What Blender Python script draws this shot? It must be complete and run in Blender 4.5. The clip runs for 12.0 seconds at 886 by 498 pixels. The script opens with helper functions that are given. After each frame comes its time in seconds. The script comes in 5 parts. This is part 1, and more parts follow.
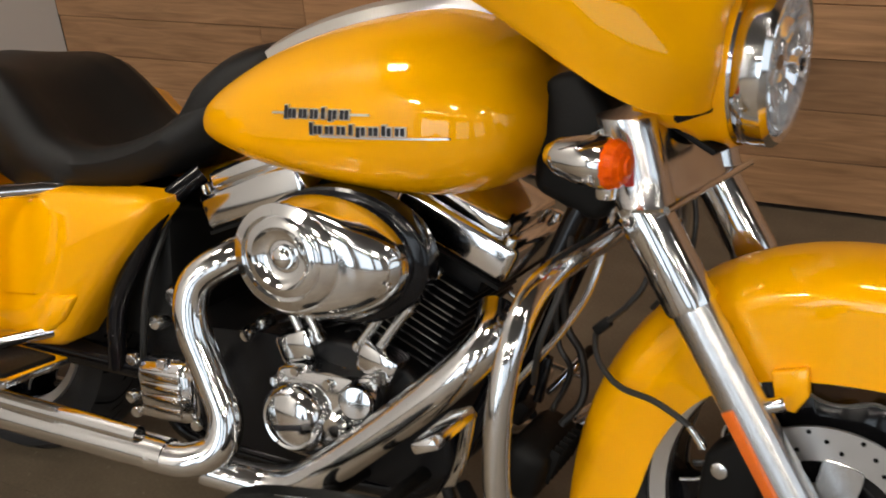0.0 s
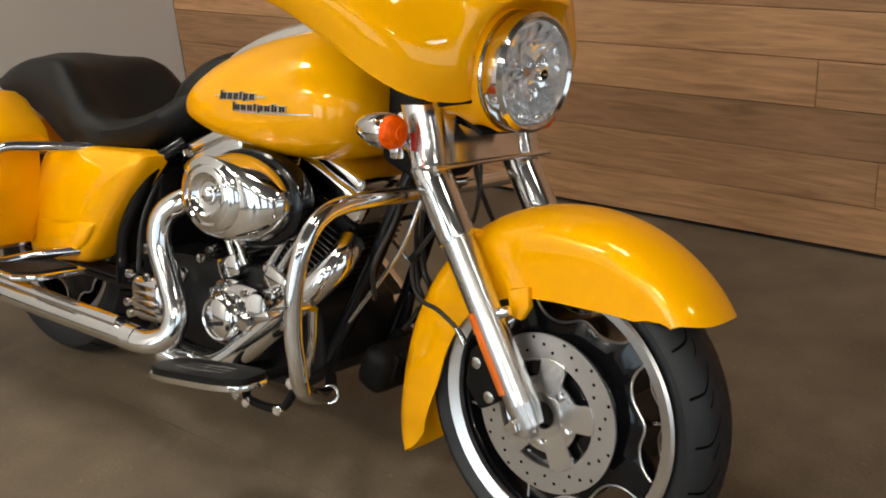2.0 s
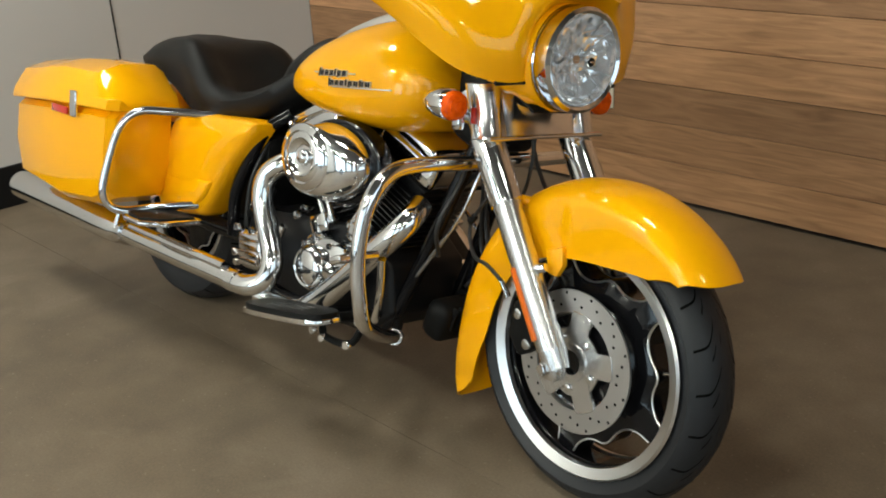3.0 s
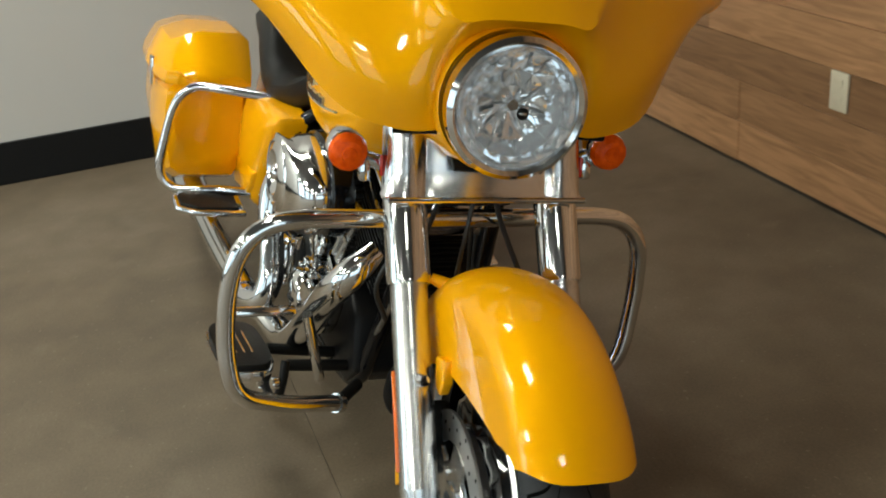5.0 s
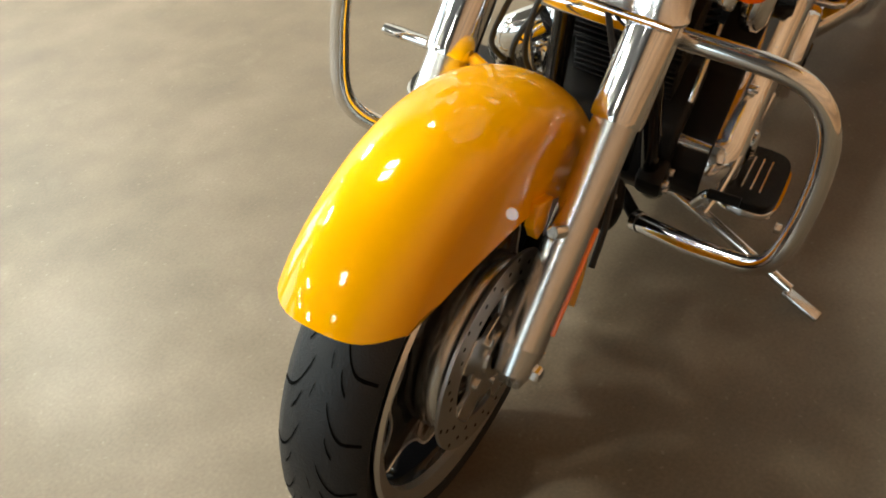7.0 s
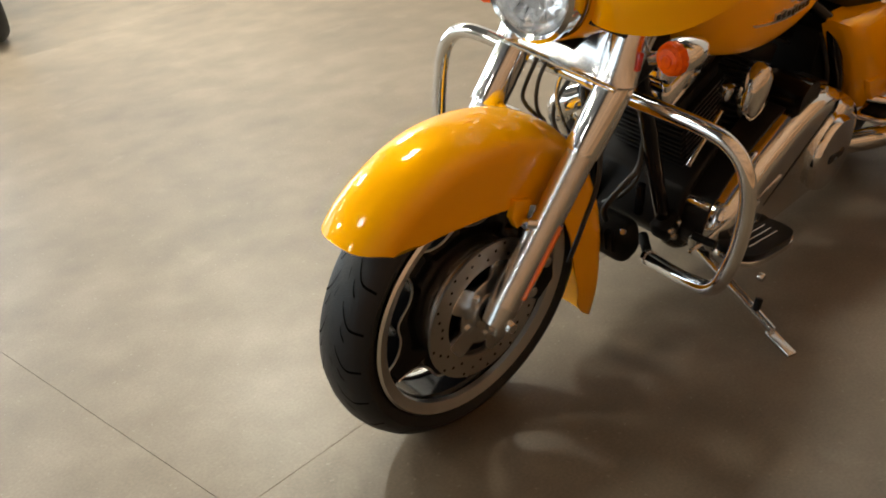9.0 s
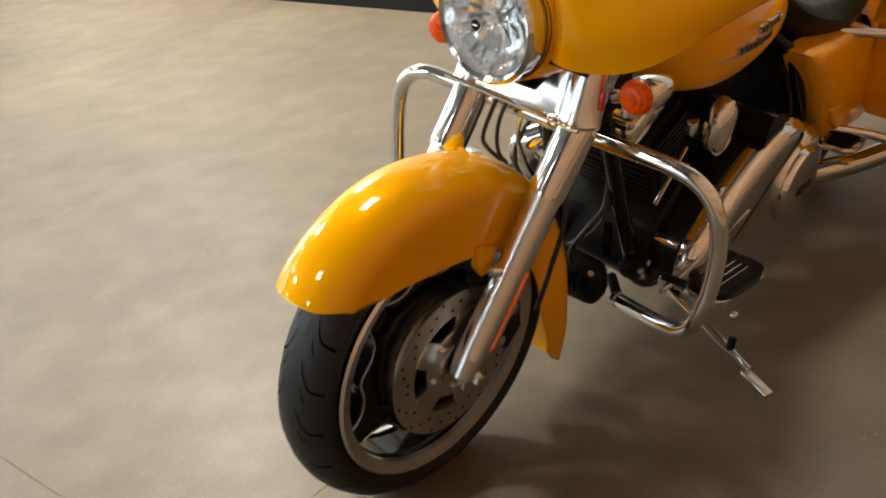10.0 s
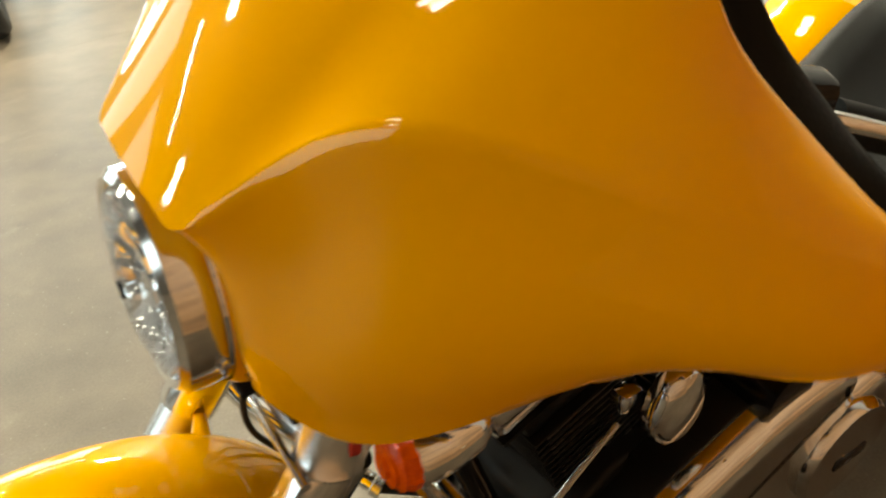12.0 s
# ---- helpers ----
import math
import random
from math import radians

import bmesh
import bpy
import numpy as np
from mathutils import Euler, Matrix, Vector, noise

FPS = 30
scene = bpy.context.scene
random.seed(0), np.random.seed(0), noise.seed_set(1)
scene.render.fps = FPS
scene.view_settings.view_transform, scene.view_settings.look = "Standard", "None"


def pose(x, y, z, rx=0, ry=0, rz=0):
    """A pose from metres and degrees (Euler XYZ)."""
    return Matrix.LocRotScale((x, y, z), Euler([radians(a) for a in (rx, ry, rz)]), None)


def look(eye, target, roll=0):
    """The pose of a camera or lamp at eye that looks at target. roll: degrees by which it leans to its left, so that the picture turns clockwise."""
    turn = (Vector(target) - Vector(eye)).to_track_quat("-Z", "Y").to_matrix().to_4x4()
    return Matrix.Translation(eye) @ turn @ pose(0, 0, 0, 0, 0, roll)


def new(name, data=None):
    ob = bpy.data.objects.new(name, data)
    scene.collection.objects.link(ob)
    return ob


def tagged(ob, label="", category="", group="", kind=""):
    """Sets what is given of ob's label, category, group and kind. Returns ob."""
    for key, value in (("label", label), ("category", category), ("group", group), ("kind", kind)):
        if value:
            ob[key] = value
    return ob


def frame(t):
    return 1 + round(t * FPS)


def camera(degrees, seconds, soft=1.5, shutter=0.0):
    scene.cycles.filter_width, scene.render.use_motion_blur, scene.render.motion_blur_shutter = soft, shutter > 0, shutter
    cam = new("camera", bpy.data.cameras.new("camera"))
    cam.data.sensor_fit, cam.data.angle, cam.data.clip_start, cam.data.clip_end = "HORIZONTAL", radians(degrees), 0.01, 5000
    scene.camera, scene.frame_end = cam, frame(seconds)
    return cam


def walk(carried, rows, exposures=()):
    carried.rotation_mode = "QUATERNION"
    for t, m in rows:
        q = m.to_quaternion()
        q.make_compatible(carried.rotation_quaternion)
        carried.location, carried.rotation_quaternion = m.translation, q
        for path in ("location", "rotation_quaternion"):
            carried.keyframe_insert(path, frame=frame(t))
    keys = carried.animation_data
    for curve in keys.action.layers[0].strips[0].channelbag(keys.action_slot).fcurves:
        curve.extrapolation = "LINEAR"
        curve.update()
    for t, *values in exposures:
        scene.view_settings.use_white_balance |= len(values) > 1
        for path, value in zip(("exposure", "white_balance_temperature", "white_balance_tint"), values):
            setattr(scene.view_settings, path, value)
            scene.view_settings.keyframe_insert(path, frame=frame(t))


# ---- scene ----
cam = camera(46.42, 12.0, soft=1.8, shutter=0.3)
ROWS = [
    (0.0, 0.1194, -1.1887, 1.2934, 63.341, 4.455, 29.091),
    (0.5, 0.3194, -1.2822, 1.3043, 63.568, 4.525, 32.083),
    (1.0, 0.5033, -1.3895, 1.3353, 65.059, 3.992, 35.170),
    (1.5, 0.6887, -1.3918, 1.3349, 66.558, 3.995, 36.590),
    (2.0, 0.9202, -1.3754, 1.3259, 67.128, 3.992, 39.704),
    (2.5, 1.1424, -1.4723, 1.3248, 67.748, 4.378, 43.883),
    (2.7, 1.2118, -1.4962, 1.3219, 68.036, 4.029, 45.589),
    (4.5, 1.2808, -0.7521, 1.3546, 66.602, 2.851, 64.491),
    (5.0, 1.2245, -0.3788, 1.3431, 65.161, 4.946, 72.689),
    (5.5, 1.1741, -0.0247, 1.3261, 60.805, 7.291, 84.416),
    (6.0, 1.0455, 0.2481, 1.2848, 58.120, 6.873, 97.223),
    (6.5, 0.9844, 0.4344, 1.2898, 54.188, 7.749, 107.080),
    (7.0, 0.9044, 0.6086, 1.2366, 53.557, 4.978, 118.881),
    (9.0, 1.1800, 1.3092, 1.3024, 62.623, 5.821, 135.076),
    (9.5, 1.1734, 1.3499, 1.3024, 64.132, 6.420, 134.986),
    (10.0, 1.1156, 1.2520, 1.2940, 64.144, 6.620, 132.472),
    (10.5, 0.9485, 1.0969, 1.3033, 63.882, 6.335, 127.602),
    (11.0, 0.6361, 1.0694, 1.3648, 64.349, 4.681, 131.350),
    (11.5, 0.3628, 1.0193, 1.3491, 63.736, 5.389, 137.324),
    (12.0, 0.0534, 0.9599, 1.3404, 60.937, 4.754, 145.351),
]
walk(cam, [(t, pose(*r)) for t, *r in ROWS], exposures=[(0.0, -0.72, 6500, 11), (1.0, -0.68, 6500, 11), (2.0, -0.56, 6450, 8), (2.5, -0.46, 6100, 1), (4.5, -0.42, 6100, 0), (5.0, -0.54, 6100, -2), (5.5, -0.62, 6100, -1), (6.0, -0.22, 6200, 0), (6.5, 0.20, 6250, 1), (7.0, 0.44, 6350, 0), (9.0, 0.22, 6450, 4), (9.5, 0.14, 6450, 5), (10.5, 0.16, 6550, 6), (11.0, -0.02, 6800, 8), (11.5, -0.13, 7150, 9), (12.0, 0.14, 7100, -2)])

# ---- light ----
X0, X1, Y0, Y1, H = -3.055, 7.0, -9.0, 1.604, 4.2
ROOM = Matrix.Rotation(0.0407, 4, "Z")  # the hall stands slightly askew to the motorcycle
world = bpy.data.worlds.new("world")
scene.world = world
world.use_nodes = True
sky = world.node_tree.nodes.new("ShaderNodeTexSky")
sky.sky_type, sky.sun_disc, sky.sun_elevation, sky.sun_rotation = "NISHITA", False, radians(40), radians(200)
world.node_tree.links.new(sky.outputs[0], world.node_tree.nodes["Background"].inputs[0])
world.node_tree.nodes["Background"].inputs[1].default_value = 0.12


def area(name, at, to, sx, sy, watts, colour):
    data = bpy.data.lights.new(name, "AREA")
    data.shape, data.size, data.size_y, data.energy, data.color = "RECTANGLE", sx, sy, watts, colour
    ob = new(name, data)
    ob.matrix_world = ROOM @ look(at, to)
    return ob


WARM, DAY = (1.0, 0.92, 0.80), (0.80, 0.91, 1.0)
STRIPS = [(-1.6, -7.4, 70), (1.6, -7.4, 90), (4.8, -7.4, 90)]
BAYS = [(-0.4, -1.1, 50), (3.2, -0.8, 26), (6.3, -0.8, 28), (-2.5, -0.7, 66), (0.0, -5.0, 165), (3.5, -5.0, 140), (-2.6, -4.8, 245), (6.3, -4.8, 110)]
for x, y, w in STRIPS:
    area("strip_light", (x, y, H - 0.5), (x, y + 0.001, 0), 2.3, 0.12, w, WARM)
for x, y, w in BAYS:
    for q in (-0.17, 0.17):
        area("high_bay_light", (x + q, y, H - 0.45), (x + q, y + 0.001, 0), 0.26, 0.52, w / 2, WARM)
for x, w in ((-1.6, 125), (2.0, 45), (5.6, 40)):
    area("window_daylight", (x, Y0 + 0.12, 1.75), (x, 0, 1.2), 2.5, 2.9, w, DAY)

area("window_daylight", (X1 - 0.05, -2.85, 1.75), (0, -2.85, 1.3), 5.3, 2.8, 76, DAY)

# ---- materials ----


def material(name, base, rough=0.5, metal=0.0, coat=0.0, second=None, scale=8.0, bump=0.0, bump_scale=60.0, amount=0.5, spec=0.5):
    """A surface whose colour and gloss vary at two scales."""
    m = bpy.data.materials.new(name)
    m.use_nodes = True
    n, l = m.node_tree.nodes, m.node_tree.links
    b = n["Principled BSDF"]
    b.inputs["Roughness"].default_value, b.inputs["Metallic"].default_value = rough, metal
    b.inputs["Coat Weight"].default_value, b.inputs["Coat Roughness"].default_value = coat, 0.03
    b.inputs["Specular IOR Level"].default_value = spec
    co = n.new("ShaderNodeTexCoord")
    big, fine = n.new("ShaderNodeTexNoise"), n.new("ShaderNodeTexNoise")
    big.inputs["Scale"].default_value, fine.inputs["Scale"].default_value = scale, bump_scale
    big.inputs["Detail"].default_value, fine.inputs["Detail"].default_value = 5, 4
    for tex in (big, fine):
        l.new(co.outputs["Object"], tex.inputs["Vector"])
    mix = n.new("ShaderNodeMix")
    mix.data_type = "RGBA"
    mix.inputs[6].default_value = (*base, 1)
    mix.inputs[7].default_value = (*(second or [c * 0.8 for c in base]), 1)
    fac = n.new("ShaderNodeMath")
    fac.operation = "MULTIPLY"
    fac.inputs[1].default_value = amount
    l.new(big.outputs[0], fac.inputs[0])
    l.new(fac.outputs[0], mix.inputs[0])
    l.new(mix.outputs[2], b.inputs["Base Color"])
    vary = n.new("ShaderNodeMapRange")
    vary.inputs["To Min"].default_value, vary.inputs["To Max"].default_value = rough * 0.8, min(1, rough * 1.25)
    l.new(fine.outputs[0], vary.inputs[0])
    if metal < 0.5:
        l.new(vary.outputs[0], b.inputs["Roughness"])
    if bump:
        bp = n.new("ShaderNodeBump")
        bp.inputs["Strength"].default_value, bp.inputs["Distance"].default_value = bump, 0.002
        l.new(fine.outputs[0], bp.inputs["Height"])
        l.new(bp.outputs[0], b.inputs["Normal"])
    return m


YELLOW = material("yellow_paint", (0.96, 0.44, 0.0), 0.42, 0.15, 0.85, (0.92, 0.415, 0.0), 3, 0.0, 300, 0.5, 0.0)
CHROME = material("chrome", (0.82, 0.82, 0.82), 0.10, 1.0, 0, (0.70, 0.70, 0.70), 5, 0.0, 40)
SOFTCHROME = material("soft_chrome", (0.80, 0.80, 0.81), 0.2, 1.0, 0, (0.72, 0.72, 0.73), 8)
MIRROR = material("lamp_mirror", (0.97, 0.98, 0.99), 0.07, 0.8, 0, (0.93, 0.95, 0.98))
SATIN = material("brushed_aluminium", (0.70, 0.70, 0.70), 0.27, 1.0, 0, (0.62, 0.62, 0.62), 20, 0.0, 25)
LIP = material("machined_rim", (0.80, 0.80, 0.80), 0.30, 1.0, 0, (0.72, 0.72, 0.72), 20, 0.0, 30)
STEEL = material("brake_steel", (0.58, 0.57, 0.56), 0.38, 1.0, 0, (0.46, 0.45, 0.44), 30, 0.0, 40)
BLACK = material("gloss_black", (0.004, 0.004, 0.005), 0.12, 0, 0.0, (0.007, 0.007, 0.008), 6, spec=0.28)
MATT = material("matt_black", (0.005, 0.005, 0.005), 0.5, 0, 0, (0.009, 0.009, 0.009), 12, 0.2, 200, spec=0.12)
FIN = material("engine_black", (0.006, 0.006, 0.007), 0.4, 0, 0, (0.009, 0.009, 0.009), 30, 0.2, 300, spec=0.2)
FINEDGE = material("machined_edge", (0.26, 0.26, 0.26), 0.3, 1.0)
RUBBER = material("tyre_rubber", (0.010, 0.011, 0.013), 0.48, 0, 0, (0.020, 0.021, 0.024), 14, 0.4, 350, spec=0.35)
GROOVE = material("tyre_groove", (0.002, 0.002, 0.002), 0.9, spec=0.05)
VINYL = material("seat_vinyl", (0.007, 0.007, 0.007), 0.42, 0, 0, (0.012, 0.012, 0.012), 9, 0.3, 900, spec=0.2)
# the brighter orange blotches are glints of light put into the lens colour
AMBER = material("amber_lens", (0.52, 0.026, 0.0), 0.2, 0, 0.0, (1.0, 0.15, 0.0), 90, 0.9, 160, 1.1, 0.25)
REDREF = material("red_lens", (0.6, 0.03, 0.015), 0.1, 0, 0.8)
REFLECT = material("orange_reflector", (0.75, 0.12, 0.012), 0.15, 0, 0.8, (0.85, 0.2, 0.02), 300, 0.3, 500, 1)
CONSOLE = material("silver_console", (0.55, 0.54, 0.52), 0.3, 0.6)
CABLE = material("cable_sleeve", (0.012, 0.012, 0.012), 0.5)
BADGE = material("badge_dark", (0.03, 0.03, 0.035), 0.25, 0.4)
PLATE = material("outlet_plastic", (0.66, 0.60, 0.46), 0.4)
WHITEWALL = material("white_wall_paint", (0.60, 0.59, 0.575), 0.7, 0, 0, (0.55, 0.54, 0.525), 1.5, 0.2, 250)
COVE = material("black_cove_base", (0.006, 0.006, 0.0065), 0.5, 0, 0, (0.011, 0.011, 0.012), 5, spec=0.2)
CEIL = material("ceiling_deck", (0.12, 0.115, 0.11), 0.8, 0, 0, (0.09, 0.088, 0.085), 2)
DARKWALL = material("dark_brown_wall", (0.10, 0.085, 0.07), 0.7, 0, 0, (0.08, 0.07, 0.06), 2)
LAMPBODY = material("lamp_housing", (0.5, 0.5, 0.5), 0.4, 0.5)
FRAMEMAT = material("window_frame_dark", (0.03, 0.03, 0.032), 0.4, 0.5)


def lamp_glass():
    m = bpy.data.materials.new("headlamp_glass")
    m.use_nodes = True
    b = m.node_tree.nodes["Principled BSDF"]
    b.inputs["Transmission Weight"].default_value, b.inputs["Roughness"].default_value, b.inputs["IOR"].default_value = 1.0, 0.0, 1.22
    b.inputs["Base Color"].default_value = (0.97, 0.98, 1, 1)
    return m


def sky_backdrop():
    m = bpy.data.materials.new("daylight_outside")
    m.use_nodes = True
    n, l = m.node_tree.nodes, m.node_tree.links
    n.remove(n["Principled BSDF"])
    e = n.new("ShaderNodeEmission")
    e.inputs[0].default_value, e.inputs[1].default_value = (0.80, 0.90, 1.0, 1), 0.6
    l.new(e.outputs[0], n["Material Output"].inputs[0])
    return m


def wood():
    m = bpy.data.materials.new("cedar_plank")
    m.use_nodes = True
    n, l = m.node_tree.nodes, m.node_tree.links
    b = n["Principled BSDF"]
    co, info = n.new("ShaderNodeTexCoord"), n.new("ShaderNodeObjectInfo")
    shift = n.new("ShaderNodeVectorMath")
    shift.operation = "ADD"
    scaled = n.new("ShaderNodeVectorMath")
    scaled.operation = "SCALE"
    scaled.inputs["Scale"].default_value = 37.0
    comb = n.new("ShaderNodeCombineXYZ")
    for i in range(3):
        l.new(info.outputs["Random"], comb.inputs[i])
    l.new(comb.outputs[0], scaled.inputs[0])
    l.new(co.outputs["Object"], shift.inputs[0])
    l.new(scaled.outputs[0], shift.inputs[1])
    mp = n.new("ShaderNodeMapping")
    mp.inputs["Scale"].default_value = (1.2, 14, 14)
    l.new(shift.outputs[0], mp.inputs[0])
    grain, tone = n.new("ShaderNodeTexNoise"), n.new("ShaderNodeTexNoise")
    grain.inputs["Scale"].default_value, grain.inputs["Detail"].default_value, grain.inputs["Distortion"].default_value = 3.0, 8, 1.2
    tone.inputs["Scale"].default_value = 1.3
    l.new(mp.outputs[0], grain.inputs[0])
    l.new(shift.outputs[0], tone.inputs[0])
    ramp = n.new("ShaderNodeValToRGB")
    ramp.color_ramp.elements[0].position, ramp.color_ramp.elements[0].color = 0.28, (0.245, 0.126, 0.057, 1)
    ramp.color_ramp.elements[1].position, ramp.color_ramp.elements[1].color = 0.72, (0.465, 0.255, 0.125, 1)
    l.new(grain.outputs[0], ramp.inputs[0])
    hsv = n.new("ShaderNodeHueSaturation")
    val = n.new("ShaderNodeMapRange")
    val.inputs["To Min"].default_value, val.inputs["To Max"].default_value = 0.66, 1.22
    l.new(info.outputs["Random"], val.inputs[0])
    l.new(val.outputs[0], hsv.inputs["Value"])
    l.new(ramp.outputs[0], hsv.inputs["Color"])
    l.new(hsv.outputs[0], b.inputs["Base Color"])
    b.inputs["Roughness"].default_value = 0.5
    bp = n.new("ShaderNodeBump")
    bp.inputs["Strength"].default_value, bp.inputs["Distance"].default_value = 0.25, 0.002
    l.new(grain.outputs[0], bp.inputs["Height"])
    l.new(bp.outputs[0], b.inputs["Normal"])
    return m


def concrete():
    m = bpy.data.materials.new("polished_concrete")
    m.use_nodes = True
    n, l = m.node_tree.nodes, m.node_tree.links
    b = n["Principled BSDF"]
    geo = n.new("ShaderNodeNewGeometry")
    noises = []
    for s, d in ((0.9, 4), (6.0, 8), (150.0, 3)):
        t = n.new("ShaderNodeTexNoise")
        t.inputs["Scale"].default_value, t.inputs["Detail"].default_value = s, d
        l.new(geo.outputs["Position"], t.inputs["Vector"])
        noises.append(t)
    add = n.new("ShaderNodeMath")
    add.operation = "MULTIPLY_ADD"
    add.inputs[1].default_value = 0.55
    l.new(noises[0].outputs[0], add.inputs[0])
    half = n.new("ShaderNodeMath")
    half.operation = "MULTIPLY"
    half.inputs[1].default_value = 0.45
    l.new(noises[1].outputs[0], half.inputs[0])
    l.new(half.outputs[0], add.inputs[2])
    ramp = n.new("ShaderNodeValToRGB")
    ramp.color_ramp.elements[0].position, ramp.color_ramp.elements[0].color = 0.31, (0.094, 0.073, 0.051, 1)
    ramp.color_ramp.elements[1].position, ramp.color_ramp.elements[1].color = 0.69, (0.192, 0.153, 0.111, 1)
    warm = ramp.color_ramp.elements.new(0.50)
    warm.color = (0.141, 0.110, 0.075, 1)
    l.new(add.outputs[0], ramp.inputs[0])
    speck = n.new("ShaderNodeMapRange")
    speck.inputs["From Min"].default_value, speck.inputs["From Max"].default_value = 0.30, 0.78
    speck.inputs["To Min"].default_value, speck.inputs["To Max"].default_value = 0.88, 1.15
    l.new(noises[2].outputs[0], speck.inputs[0])
    scuff = n.new("ShaderNodeTexNoise")  # pale scuffs and scratches
    scuff.inputs["Scale"].default_value, scuff.inputs["Detail"].default_value, scuff.inputs["Distortion"].default_value = 5.0, 10, 0.6
    l.new(geo.outputs["Position"], scuff.inputs["Vector"])
    band = n.new("ShaderNodeMapRange")
    band.inputs["From Min"].default_value, band.inputs["From Max"].default_value = 0.62, 0.70
    band.inputs["To Max"].default_value = 0.24
    l.new(scuff.outputs[0], band.inputs[0])
    worn = n.new("ShaderNodeMix")
    worn.data_type = "RGBA"
    worn.inputs[7].default_value = (0.21, 0.175, 0.13, 1)
    fleck = n.new("ShaderNodeTexNoise")  # small pale chips in the surface
    fleck.inputs["Scale"].default_value, fleck.inputs["Detail"].default_value = 70.0, 1
    l.new(geo.outputs["Position"], fleck.inputs["Vector"])
    chip = n.new("ShaderNodeMapRange")
    chip.inputs["From Min"].default_value, chip.inputs["From Max"].default_value, chip.inputs["To Max"].default_value = 0.70, 0.75, 0.6
    l.new(fleck.outputs[0], chip.inputs[0])
    both = n.new("ShaderNodeMath")
    both.operation = "MAXIMUM"
    l.new(band.outputs[0], both.inputs[0])
    l.new(chip.outputs[0], both.inputs[1])
    l.new(both.outputs[0], worn.inputs[0])
    l.new(ramp.outputs[0], worn.inputs[6])
    grit = n.new("ShaderNodeVectorMath")
    grit.operation = "SCALE"
    l.new(worn.outputs[2], grit.inputs[0])
    l.new(speck.outputs[0], grit.inputs["Scale"])
    l.new(grit.outputs[0], b.inputs["Base Color"])
    b.inputs["Roughness"].default_value = 0.50
    b.inputs["Specular IOR Level"].default_value = 0.32
    b.inputs["Coat Weight"].default_value, b.inputs["Coat Roughness"].default_value = 0.06, 0.26
    return m


GLASS, OUTSIDE, WOOD, CONCRETE = lamp_glass(), sky_backdrop(), wood(), concrete()

# ---- mesh tools ----


def obj(name, bm, mat, smooth=40):
    me = bpy.data.meshes.new(name)
    bmesh.ops.recalc_face_normals(bm, faces=bm.faces)
    bm.to_mesh(me)
    bm.free()
    me.materials.append(mat)
    if smooth:
        me.shade_smooth()
        me.set_sharp_from_angle(angle=radians(smooth))
    return new(name, me)


def part(name, bm, mat, parent, label="", at=None, smooth=40):
    ob = obj(name, bm, mat, smooth)
    ob.parent = parent
    if at is not None:
        ob.matrix_local = at
    return tagged(ob, label) if label else ob


def box(bm, c, s, turn=None, bevel=0.0, seg=2):
    m = Matrix.Translation(c) @ (turn.to_4x4() if turn else Matrix.Identity(4)) @ Matrix.Diagonal((*s, 1))
    made = bmesh.ops.create_cube(bm, size=1, matrix=m)
    if bevel:
        edges = list({e for v in made["verts"] for e in v.link_edges})
        bmesh.ops.bevel(bm, geom=edges, offset=bevel, segments=seg, affect="EDGES", profile=0.5)
    return bm


def smooth_path(pts, n=6):
    p = [Vector(q) for q in pts]
    p = [2 * p[0] - p[1]] + p + [2 * p[-1] - p[-2]]
    out = []
    for i in range(1, len(p) - 2):
        for k in range(n):
            t = k / n
            out.append(0.5 * ((2 * p[i]) + (p[i + 1] - p[i - 1]) * t + (2 * p[i - 1] - 5 * p[i] + 4 * p[i + 1] - p[i + 2]) * t * t + (3 * p[i] - p[i - 1] - 3 * p[i + 1] + p[i + 2]) * t ** 3))
    return out + [p[-2]]


def tube(bm, pts, r, seg=14, n=6, curve=True, closed=False):
    path = smooth_path(pts, n) if curve and len(pts) > 2 else [Vector(q) for q in pts]
    count = len(path)
    rs = r if isinstance(r, (list, tuple)) else [r, r]
    rings, side = [], None
    for i, p in enumerate(path):
        d = (path[(i + 1) % count] - path[i - 1]) if closed else (path[min(i + 1, count - 1)] - path[max(i - 1, 0)])
        d.normalize()
        side = (side - d * side.dot(d)).normalized() if side else d.orthogonal().normalized()
        up = d.cross(side)
        f = i / max(1, count - 1) * (len(rs) - 1)
        j = min(int(f), len(rs) - 2)
        rad = rs[j] + (rs[j + 1] - rs[j]) * (f - j)
        rings.append([bm.verts.new(p + (side * math.cos(a) + up * math.sin(a)) * rad) for a in (2 * math.pi * k / seg for k in range(seg))])
    skin(bm, rings, closed, not closed)
    return bm


def skin(bm, rings, closed=False, caps=True, wrap=True):
    m = len(rings[0])
    for i in range(len(rings) if closed else len(rings) - 1):
        a, b = rings[i], rings[(i + 1) % len(rings)]
        for k in range(m if wrap else m - 1):
            bm.faces.new((a[k], a[(k + 1) % m], b[(k + 1) % m], b[k]))
    if caps:
        bm.faces.new(rings[0][::-1])
        bm.faces.new(rings[-1])


def loft(bm, sections, caps=True):
    skin(bm, [[bm.verts.new(p) for p in s] for s in sections], False, caps)
    return bm


